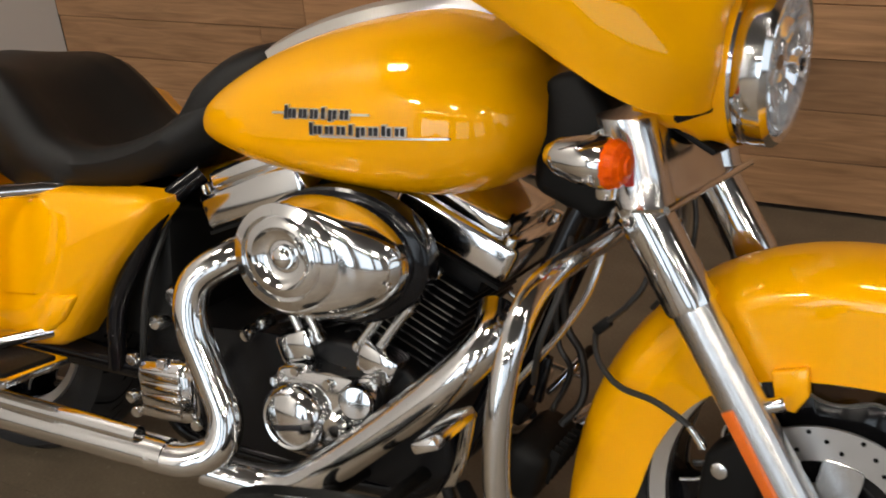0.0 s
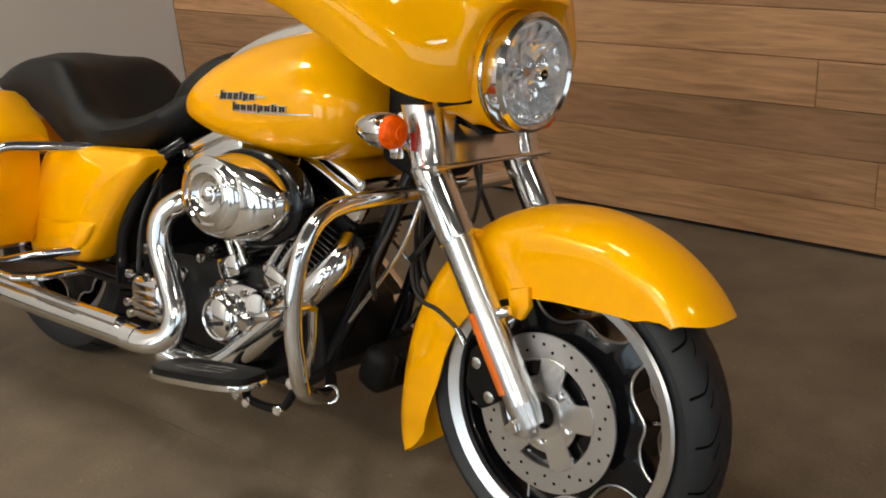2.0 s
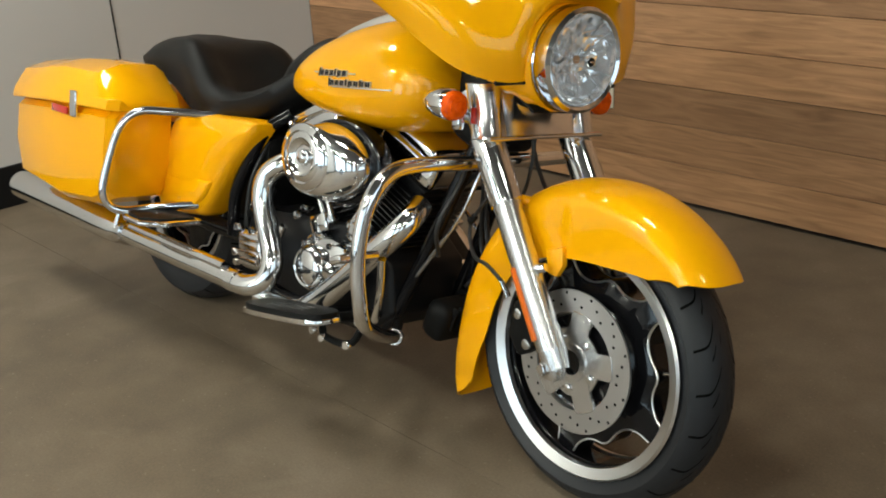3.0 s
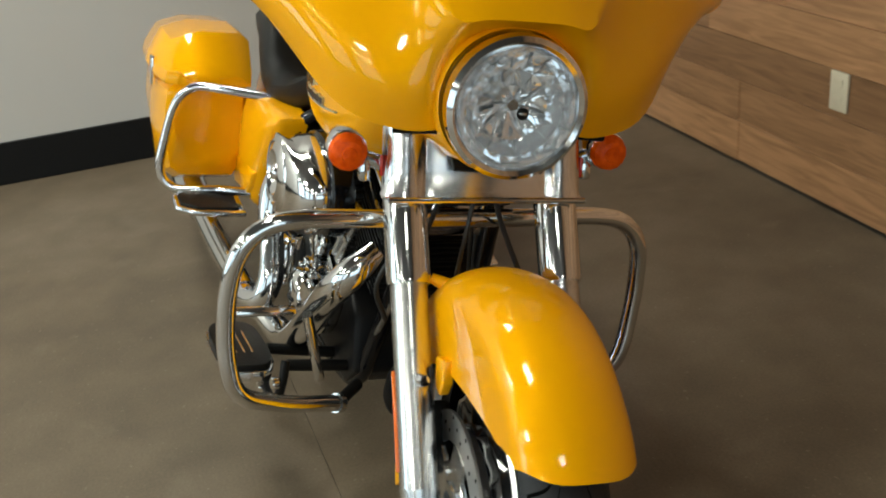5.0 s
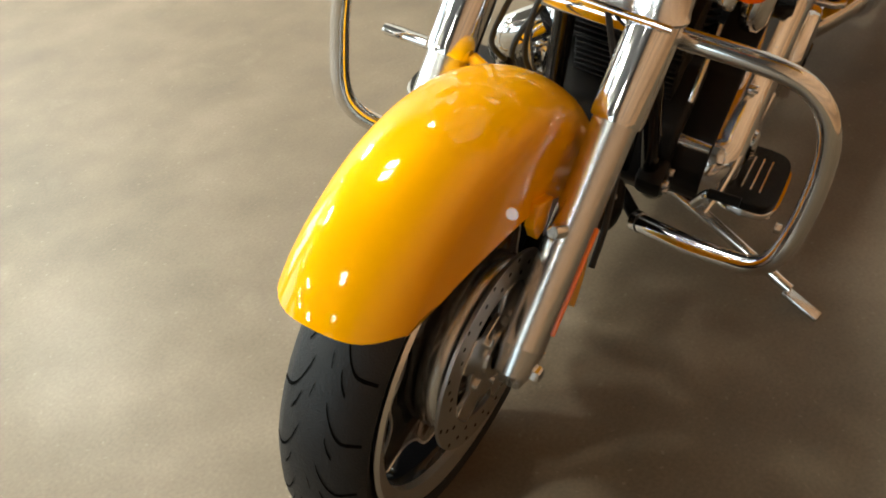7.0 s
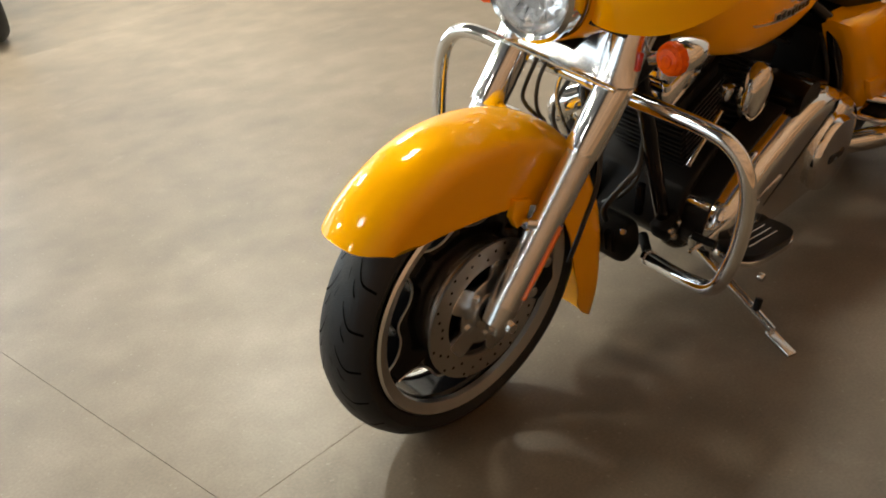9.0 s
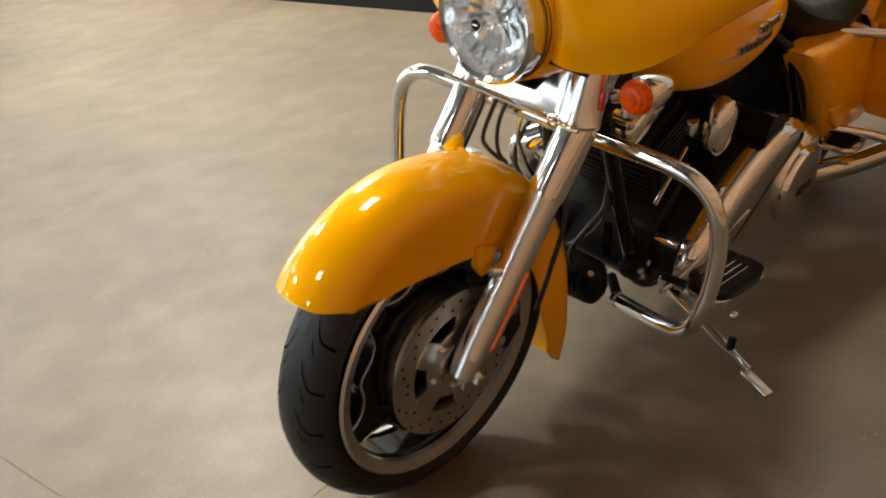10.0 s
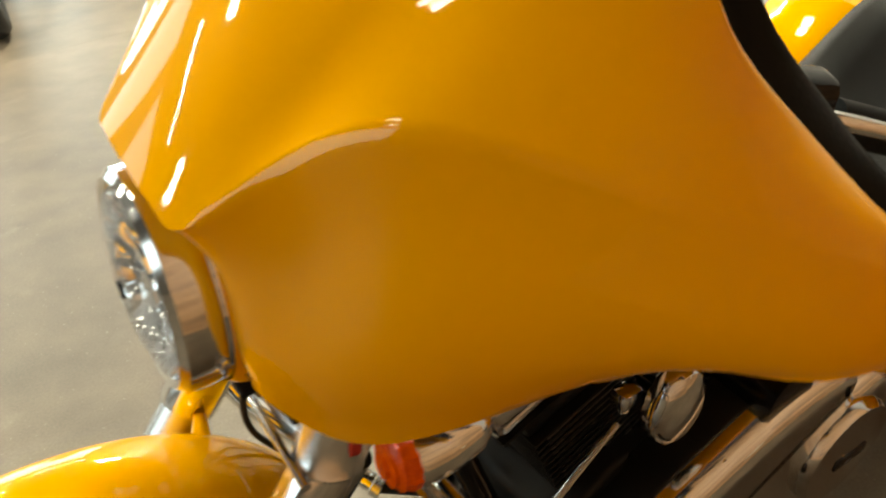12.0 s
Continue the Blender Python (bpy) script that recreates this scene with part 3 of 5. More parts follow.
# lower clamp cover between the fork legs
bm = BM()
can = [(0.128 + 0.0375 * math.sin(radians(a)), -0.228 + 0.0375 * math.cos(radians(a))) for a in range(-50, 121, 17)]
prof = [(-y, x) for y, x in can] + [(-0.12, -0.275), (0.12, -0.275)] + can[::-1] + [(0.085, -0.199), (-0.085, -0.199)]
rings = []
for z, g, dx in ((0.752, 1.01, 0.005), (0.757, 1.02, 0.007), (0.764, 1.0, 0.003), (0.80, 1.0, -0.004), (0.868, 0.99, -0.020)):
    rings.append([Vector((x + dx, y * g, z)) for y, x in prof])
clamp = front("fork_clamp_cover", loft(bm, rings), SOFTCHROME, "chrome cover panel across the fork clamps", 30)
part("clamp_lip", tube(BM(), [(-0.182, -0.162, 0.757), (-0.182, -0.06, 0.757), (-0.183, 0, 0.757), (-0.182, 0.06, 0.757), (-0.182, 0.162, 0.757)], 0.005, 10), CHROME, clamp)

# turn signals
for s in (-1, 1):
    c = Vector((-0.232 if s < 0 else -0.254, s * 0.222, 0.826))
    d = Vector((0.99, 0, -0.10))
    sig = front("turn_signal", lathe(BM(), [(0, -0.085), (0.012, -0.08), (0.024, -0.062), (0.031, -0.03), (0.0325, 0.0), (0.030, 0.004)], c, d, 32), CHROME, "chrome bullet turn signal with an amber lens")
    part("lens", lathe(BM(), [(0.0305, 0.0), (0.0312, 0.010), (0.0280, 0.0165), (0.0285, 0.019), (0.0215, 0.0235), (0.0218, 0.0255), (0.0125, 0.0275), (0.0115, 0.0305), (0, 0.0320)], c, d, 14), AMBER, sig, "faceted amber lens", smooth=8)
    part("stalk", tube(BM(), [c + Vector((-0.03, -s * 0.02, -0.012)), c + Vector((-0.03, -s * 0.07, -0.03))], [0.012, 0.014], 14), CHROME, sig)
    part("mount_block", box(BM(), c + Vector((-0.016, -s * 0.030, -0.036)), (0.024, 0.018, 0.034), bevel=0.006), CHROME, sig)
    part("red_reflector", box(BM(), (-0.228, s * 0.1675, 0.803), (0.012, 0.005, 0.034), bevel=0.002), REDREF, sig)

# headlamp, carried by the fairing
MF = MW @ Matrix.Translation((0, 0, 0.62)) @ Matrix.Rotation(radians(-1.3), 4, "X") @ Matrix.Translation((0, 0, -0.62))
HL = Vector((-0.089, 0, 0.918))
HD = Vector((0.993, 0.02, -0.11)).normalized()
ring = lathe(BM(), [(0.103, -0.042), (0.1085, -0.034), (0.1095, -0.018), (0.1085, 0.0), (0.101, 0.007), (0.094, 0.003), (0.091, -0.006), (0.090, -0.03)], HL, HD, 64, caps=False)
lampo = part("headlamp", ring, CHROME, bike, "round chrome headlamp with clear multi-facet reflector", MF)
bm = BM()
d, sd = HD, Vector((-0.02, 1.0, 0))
up = d.cross(sd)
rnd = random.Random(7)
for r0, r1, count in ((0.004, 0.026, 10), (0.026, 0.049, 14), (0.049, 0.071, 18), (0.071, 0.0915, 18)):  # pillow facets
    for k in range(count):
        swell, lean = rnd.uniform(0.001, 0.004), rnd.uniform(-0.010, 0.010)
        net = []
        for i in range(6):
            row = []
            for j in range(6):
                r, a = r0 + (r1 - r0) * i / 5, 2 * math.pi * (k + j / 5 + 0.5 * (count == 14)) / count
                h = -0.058 + 0.050 * (r / 0.0915) ** 2 + swell * 16 * (i / 5) * (1 - i / 5) * (j / 5) * (1 - j / 5) + lean * (j / 5 - 0.5)
                row.append(bm.verts.new(HL + d * h + (sd * math.cos(a) + up * math.sin(a)) * r))
            net.append(row)
        for i in range(5):
            for j in range(5):
                bm.faces.new((net[i][j], net[i][j + 1], net[i + 1][j + 1], net[i + 1][j]))
lathe(bm, [(0.092, -0.012), (0.085, -0.04), (0.05, -0.075), (0, -0.082)], HL, HD, 32, caps=False)
part("lamp_bucket", lathe(BM(), [(0.1045, -0.030), (0.1110, -0.046), (0.1150, -0.075), (0.1165, -0.10)], HL, HD, 56, caps=False), CHROME, lampo, "chrome lamp bucket")
part("reflector", bm, MIRROR, lampo, "faceted mirror reflector", smooth=35)
part("bulb_shield", lathe(BM(), [(0, -0.046), (0.008, -0.046), (0.009, -0.05), (0.008, -0.056), (0.0, -0.057)], HL, HD, 20), CHROME, lampo)
part("lens_badge", lathe(BM(), [(0, 0.0232), (0.0085, 0.0230), (0.0092, 0.0222), (0.0092, 0.0206), (0, 0.0206)], HL, HD, 24), MATT, lampo, "small round black badge on the lens")
part("badge_bar", box(BM(), HL + HD * 0.0233, (0.0012, 0.011, 0.004), None, 0.0003), SATIN, lampo)
part("lens_glass", lathe(BM(), [(0.0925, -0.006), (0.088, 0.008), (0.06, 0.017), (0.03, 0.0205), (0, 0.0215), (0, 0.0185), (0.03, 0.0175), (0.06, 0.014), (0.087, 0.005), (0.0925, -0.008)], HL, HD, 64, caps=False), GLASS, lampo, "clear domed lens").visible_shadow = False

# fairing
GRID = [  # columns from the middle to the wing tip: lower lip up to the crease, then the crease up to the rim
    [(-0.215, 0.000, 0.870), (-0.215, 0.000, 0.930), (-0.205, 0.000, 0.985), (-0.135, 0.000, 1.028), (-0.078, 0.000, 1.046), (-0.130, 0.000, 1.140), (-0.265, 0.000, 1.380)],
    [(-0.205, 0.058, 0.871), (-0.205, 0.058, 0.930), (-0.195, 0.058, 0.980), (-0.132, 0.059, 1.022), (-0.080, 0.059, 1.045), (-0.136, 0.055, 1.141), (-0.270, 0.051, 1.381)],
    [(-0.146, 0.101, 0.874), (-0.128, 0.112, 0.923), (-0.118, 0.115, 0.968), (-0.108, 0.112, 1.008), (-0.091, 0.107, 1.042), (-0.156, 0.104, 1.150), (-0.290, 0.118, 1.383)],
    [(-0.158, 0.164, 0.870), (-0.140, 0.179, 0.929), (-0.152, 0.184, 0.994), (-0.164, 0.178, 1.062), (-0.151, 0.150, 1.118), (-0.212, 0.155, 1.205), (-0.315, 0.189, 1.384)],
    [(-0.207, 0.259, 0.902), (-0.195, 0.269, 0.976), (-0.208, 0.272, 1.046), (-0.222, 0.262, 1.121), (-0.204, 0.228, 1.182), (-0.264, 0.236, 1.250), (-0.355, 0.278, 1.352)],
    [(-0.335, 0.368, 1.030), (-0.318, 0.384, 1.055), (-0.310, 0.390, 1.092), (-0.312, 0.384, 1.137), (-0.300, 0.362, 1.184), (-0.330, 0.352, 1.230), (-0.365, 0.337, 1.272)],
    [(-0.395, 0.460, 1.073), (-0.398, 0.471, 1.090), (-0.402, 0.475, 1.111), (-0.403, 0.470, 1.137), (-0.402, 0.455, 1.167), (-0.406, 0.428, 1.192), (-0.415, 0.392, 1.211)],
    [(-0.445, 0.488, 1.097), (-0.462, 0.494, 1.108), (-0.470, 0.495, 1.121), (-0.472, 0.492, 1.136), (-0.467, 0.484, 1.151), (-0.454, 0.466, 1.168), (-0.436, 0.442, 1.181)],
]


def spline_grid(grid, nu, nv, fold=4):
    rows = []
    for col in grid:
        rows.append(smooth_path(col[:fold + 1], nv)[:-1] + smooth_path(col[fold:], nv + 2))
    out = []
    for j in range(len(rows[0])):
        out.append(smooth_path([r[j] for r in rows], nu))
    keep = {0, fold * nv, len(out) - 1}
    for _ in range(9):  # even out the panels, leaving the lip, the crease and the rim
        old = [[p.copy() for p in r] for r in out]
        for j in range(len(out)):
            for i in range(1, len(out[0]) - 1):
                beside = (old[j][i - 1] + old[j][i + 1]) / 2
                if j in keep:
                    out[j][i] = old[j][i] * 0.86 + beside * 0.14
                else:
                    out[j][i] = old[j][i] * 0.4 + beside * 0.35 + (old[j - 1][i] + old[j + 1][i]) * 0.125
            if j not in keep:
                out[j][0] = old[j][0] * 0.4 + Vector((old[j][1].x, 0, old[j][1].z)) * 0.35 + (old[j - 1][0] + old[j + 1][0]) * 0.125
    return out  # [row][column]


def shell(rows, inset):
    bm = BM()
    full = [[Vector((p.x, -p.y, p.z)) for p in r[:0:-1]] + r for r in rows]
    outer = [[bm.verts.new(p) for p in r] for r in full]
    inner = [[bm.verts.new(p + Vector((-inset, -math.copysign(min(inset, abs(p.y)), p.y), 0.0))) for p in r] for r in full]
    skin(bm, outer, False, False, False)
    skin(bm, [r[::-1] for r in inner], False, False, False)
    for a, b in ((outer[0], inner[0]), (inner[-1], outer[-1])):
        for k in range(len(a) - 1):
            bm.faces.new((a[k], b[k], b[k + 1], a[k + 1]))
    for k in (0, len(outer[0]) - 1):
        for a, b, c, e in zip(outer, outer[1:], inner[1:], inner):
            bm.faces.new((a[k], b[k], c[k], e[k]))
    return bm


fairing = part("batwing_fairing", shell(spline_grid(GRID, 6, 5), 0.006), YELLOW, bike, "glossy yellow handlebar-mounted batwing fairing", MF, 60)
part("rim_trim", tube(BM(), [(-0.16, 0, 0.865), (-0.15, -0.1, 0.872), (-0.165, -0.17, 0.868)], 0.006, 8), MATT, fairing)
part("rim_trim", tube(BM(), [(-0.16, 0, 0.865), (-0.15, 0.1, 0.872), (-0.165, 0.17, 0.868)], 0.006, 8), MATT, fairing)
bm = lathe(BM(), [(0.1110, -0.040), (0.1160, -0.047), (0.1250, -0.075), (0.1340, -0.11), (0.1390, -0.15), (0.1350, -0.15), (0.1130, -0.047), (0.1110, -0.040)], HL, HD, 72, caps=False)
for v in bm.verts:
    v.co.z = max(v.co.z, 0.811 + 0.62 * max(0.0, -0.148 - v.co.x))
part("lamp_shroud", bm, YELLOW, fairing, "yellow shroud round the headlamp", smooth=50)
part("shroud_seal", slab(BM(), [(-0.152, 0.810), (-0.158, 0.807), (-0.24, 0.857), (-0.24, 0.867), (-0.154, 0.815)], -0.072, 0.072, 0.002), MATT, fairing, "black seal under the fairing")
part("inner_fairing", shell([[Vector((p.x - 0.05 - 0.1 * (0.42 - p.y), p.y * 0.9, p.z)) for p in r] for r in spline_grid([c[1:] for c in GRID], 4, 3, 3)], 0.004), MATT, fairing, "matt black inner fairing")

# handlebar
for s in (-1, 1):
    bar = front("handlebar", tube(BM(), [(-0.33, s * 0.03, 1.06), (-0.38, s * 0.18, 1.14), (-0.47, s * 0.28, 1.165), (-0.60, s * 0.335, 1.14)], 0.0125, 14), CHROME, "chrome handlebar")
    part("grip", tube(BM(), [(-0.55, s * 0.315, 1.153), (-0.70, s * 0.365, 1.115)], 0.018, 16), MATT, bar, "black rubber grip")
    part("lever", tube(BM(), [(-0.50, s * 0.315, 1.165), (-0.53, s * 0.35, 1.17), (-0.68, s * 0.395, 1.13)], [0.008, 0.006], 10), CHROME, bar)
    part("switch_housing", box(BM(), (-0.515, s * 0.30, 1.168), (0.06, 0.04, 0.05), Matrix.Rotation(radians(-s * 22), 3, "Z"), 0.01), BLACK, bar)

# brake hose and cables at the fork
hose = front("brake_hose", tube(BM(), [(-0.162, -0.130, 0.452), (-0.176, -0.132, 0.466), (-0.218, -0.130, 0.486), (-0.275, -0.115, 0.492), (-0.312, -0.100, 0.520), (-0.314, -0.098, 0.560), (-0.290, -0.105, 0.583), (-0.258, -0.11, 0.612), (-0.235, -0.10, 0.650), (-0.232, -0.07, 0.74)], 0.0044, 8), CABLE, "thin black brake hose")
part("hose_fitting", tube(BM(), [(-0.150, -0.128, 0.430), (-0.155, -0.128, 0.440), (-0.168, -0.131, 0.460)], [0.0065, 0.0065, 0.005], 10, curve=False), CHROME, hose)
part("hose_clip", box(BM(), (-0.302, -0.103, 0.572), (0.030, 0.012, 0.016), Matrix.Rotation(radians(-40), 3, "Y"), 0.004), MATT, hose)
front("brake_hose", tube(BM(), [(-0.16, 0.145, 0.40), (-0.19, 0.14, 0.47), (-0.25, 0.11, 0.56), (-0.27, 0.05, 0.70), (-0.25, 0.02, 0.80)], 0.005, 8), CABLE, "thin black brake hose")
front("clutch_cable", tube(BM(), [(-0.20, -0.02, 0.75), (-0.195, -0.03, 0.70), (-0.21, -0.035, 0.64), (-0.26, -0.03, 0.58)], 0.004, 8), CABLE, "thin black control cable")

# fuel tank
TANK = [(-1.075, 0.728, 0.770, 0.065), (-1.03, 0.712, 0.805, 0.112), (-0.97, 0.700, 0.842, 0.150), (-0.90, 0.688, 0.878, 0.178), (-0.80, 0.678, 0.914, 0.200), (-0.70, 0.672, 0.938, 0.213),
        (-0.62, 0.675, 0.948, 0.217), (-0.56, 0.684, 0.942, 0.212), (-0.505, 0.703, 0.920, 0.195), (-0.465, 0.738, 0.885, 0.160), (-0.448, 0.775, 0.850, 0.105)]


def tank_ring(x, grow=0.0, n=40):
    zb, zt, w = curve_at(TANK, x)
    zc, out = zb + (zt - zb) * 0.42, []
    for k in range(n):
        a = 2 * math.pi * k / n
        c, s = math.cos(a), math.sin(a)
        h = (zt - zc) if s > 0 else (zc - zb)
        e = 2 / (2.25 if s > 0 else 2.9)
        out.append(Vector((x, math.copysign(abs(c) ** e, c) * (w + grow), zc + math.copysign(abs(s) ** e, s) * (h + grow))))
    return out


def tank_side(x, z, grow=0.0):
    zb, zt, w = curve_at(TANK, x)
    zc = zb + (zt - zb) * 0.42
    h, p = ((zt - zc), 2.25) if z > zc else ((zc - zb), 2.9)
    return (w + grow) * max(0.0, 1 - (abs(z - zc) / h) ** p) ** (1 / p)


tank = body("fuel_tank", loft(BM(), [tank_ring(-1.075 + 0.627 * i / 64) for i in range(65)]), YELLOW, "glossy yellow teardrop fuel tank")


def badge_bar(x0, x1, z0, z1, lift, s, base=0.0):
    """A raised bar that follows the side of the tank; the badge climbs slightly towards the front."""
    bm = BM()
    n = 10
    top, bot = [], []
    for lay in (base, lift):
        for z, store in ((z0, bot), (z1, top)):
            row = []
            for i in range(n + 1):
                x = x0 + (x1 - x0) * i / n
                zz = z + 0.075 * (x + 0.75)
                row.append(bm.verts.new((x, s * tank_side(x, zz, lay), zz)))
            store.append(row)
    for i in range(n):
        bm.faces.new((bot[1][i], bot[1][i + 1], top[1][i + 1], top[1][i]))
        bm.faces.new((top[0][i], top[1][i], top[1][i + 1], top[0][i + 1]))
        bm.faces.new((bot[0][i + 1], bot[1][i + 1], bot[1][i], bot[0][i]))
    for i in (0, n):
        bm.faces.new((bot[0][i], top[0][i], top[1][i], bot[1][i]))
    return bm


for s in (-1, 1):
    badge = part("tank_badge", badge_bar(-0.832, -0.655, 0.7990, 0.8020, 0.0035, s), LIP, tank, "dark two-line metal badge drawn as plain bars")
    for x, zc, hh, letters in ((-0.806, 0.8005, 0.0075, (3, 2, 2, 1, 2, 2)), (-0.757, 0.7785, 0.0068, (3, 2, 2, 1, 2, 2, 2, 2))):
        for i, strokes in enumerate(letters):
            up, down = (0.0045, 0.0015) if i == 0 else (0.003 * (i % 3 == 0), 0.003 * (i % 5 == 4))
            wd = strokes * 0.0082 - 0.0020
            part("badge_rim", badge_bar(x - 0.0014, x + wd + 0.0014, zc - hh * 0.72, zc + hh * 0.55, 0.0036, s), LIP, badge)
            for k in range(strokes):
                a = x + k * 0.0082
                part("badge_rim", badge_bar(a - 0.0013, a + 0.0072, zc - hh - down * (k == 0), zc + hh + up * (k == 0), 0.0044, s), LIP, badge)
                part("badge_bar", badge_bar(a, a + 0.0058, zc - hh - down * (k == 0) + 0.0012, zc + hh + up * (k == 0) - 0.0012, 0.0056, s, 0.0040), BADGE, badge)
            x += wd + 0.0064
    part("badge_tail", badge_bar(-0.74, -0.535, 0.7680, 0.7705, 0.005, s), LIP, badge)
con = []
for i in range(25):
    x = -1.01 + 0.46 * i / 24
    zt = curve_at(TANK, x)[1]
    w = 0.045 + 0.02 * math.sin(math.pi * i / 24)
    con.append([Vector((x, w * c, zt + z)) for c, z in ((-1, -0.02), (-0.9, 0.012), (-0.5, 0.022), (0, 0.025), (0.5, 0.022), (0.9, 0.012), (1, -0.02))])
part("console", loft(BM(), con), CONSOLE, tank, "silver tank console strip")

# seat
SEAT = [(-0.965, 0.79, 0.875, 0.855, 0.045), (-1.00, 0.75, 0.855, 0.832, 0.075), (-1.06, 0.70, 0.800, 0.780, 0.110), (-1.14, 0.645, 0.722, 0.724, 0.150), (-1.24, 0.618, 0.668, 0.694, 0.178), (-1.33, 0.605, 0.668, 0.708, 0.19), (-1.40, 0.608, 0.722, 0.765, 0.19),
        (-1.47, 0.625, 0.792, 0.812, 0.18), (-1.58, 0.67, 0.822, 0.815, 0.165), (-1.70, 0.695, 0.812, 0.792, 0.15), (-1.80, 0.70, 0.778, 0.755, 0.125), (-1.88, 0.71, 0.740, 0.724, 0.08)]
secs = []
for i in range(57):
    x = -0.965 - 0.915 * i / 56
    zb, zc, ze, w = curve_at(SEAT, x)
    secs.append([Vector((x, w * c, z)) for c, z in ((-0.86, zb), (-0.97, zb + (ze - zb) * 0.35), (-1.0, zb + (ze - zb) * 0.68), (-0.90, ze - 0.010), (-0.76, ze), (-0.5, ze * 0.55 + zc * 0.45), (-0.2, zc), (0.2, zc), (0.5, ze * 0.55 + zc * 0.45), (0.76, ze), (0.90, ze - 0.010), (1.0, zb + (ze - zb) * 0.68), (0.97, zb + (ze - zb) * 0.35), (0.86, zb))])
seat = body("seat", loft(BM(), secs), VINYL, "black vinyl two-up seat with a deep bucket", 60)
nose = [(-1.165, 0.090, 0.648, 0.735), (-1.115, 0.098, 0.655, 0.772), (-1.075, 0.104, 0.690, 0.826), (-1.035, 0.100, 0.722, 0.854), (-1.000, 0.088, 0.760, 0.868), (-0.965, 0.068, 0.800, 0.876), (-0.935, 0.040, 0.830, 0.876)]
part("seat_nose", loft(BM(), [[Vector((x, w * math.cos(2 * math.pi * k / 20), (a + b) / 2 + (b - a) / 2 * math.sin(2 * math.pi * k / 20))) for k in range(20)] for x, w, a, b in nose]), VINYL, seat, "raised black nose against the tank", smooth=60)

# side covers
for s in (-1, 1):
    base = [(-1.47, 0.592), (-1.44, 0.604), (-1.28, 0.628), (-1.10, 0.636), (-1.075, 0.630), (-1.075, 0.612), (-1.16, 0.515), (-1.285, 0.350), (-1.31, 0.335), (-1.50, 0.308), (-1.54, 0.315), (-1.565, 0.36), (-1.58, 0.40), (-1.53, 0.50)]
    bm = BM()
    mid = Vector((-1.34, 0, 0.49))
    rings = [[Vector((mid.x + (x - mid.x) * g, s * y, mid.z + (z - mid.z) * g)) for x, z in base] for g, y in ((1.0, 0.13), (1.0, 0.180), (0.985, 0.192), (0.95, 0.202), (0.88, 0.210), (0.7, 0.218), (0.35, 0.224))]
    sc = body("side_cover", loft(bm, rings), YELLOW, "glossy yellow side cover with a moulded step", 50)
    part("step_ridge", slab(BM(), [(-1.545, 0.42), (-1.30, 0.445), (-1.235, 0.45), (-1.27, 0.40), (-1.31, 0.368), (-1.49, 0.338), (-1.535, 0.37)], s * 0.200, s * 0.224, 0.010), YELLOW, sc)

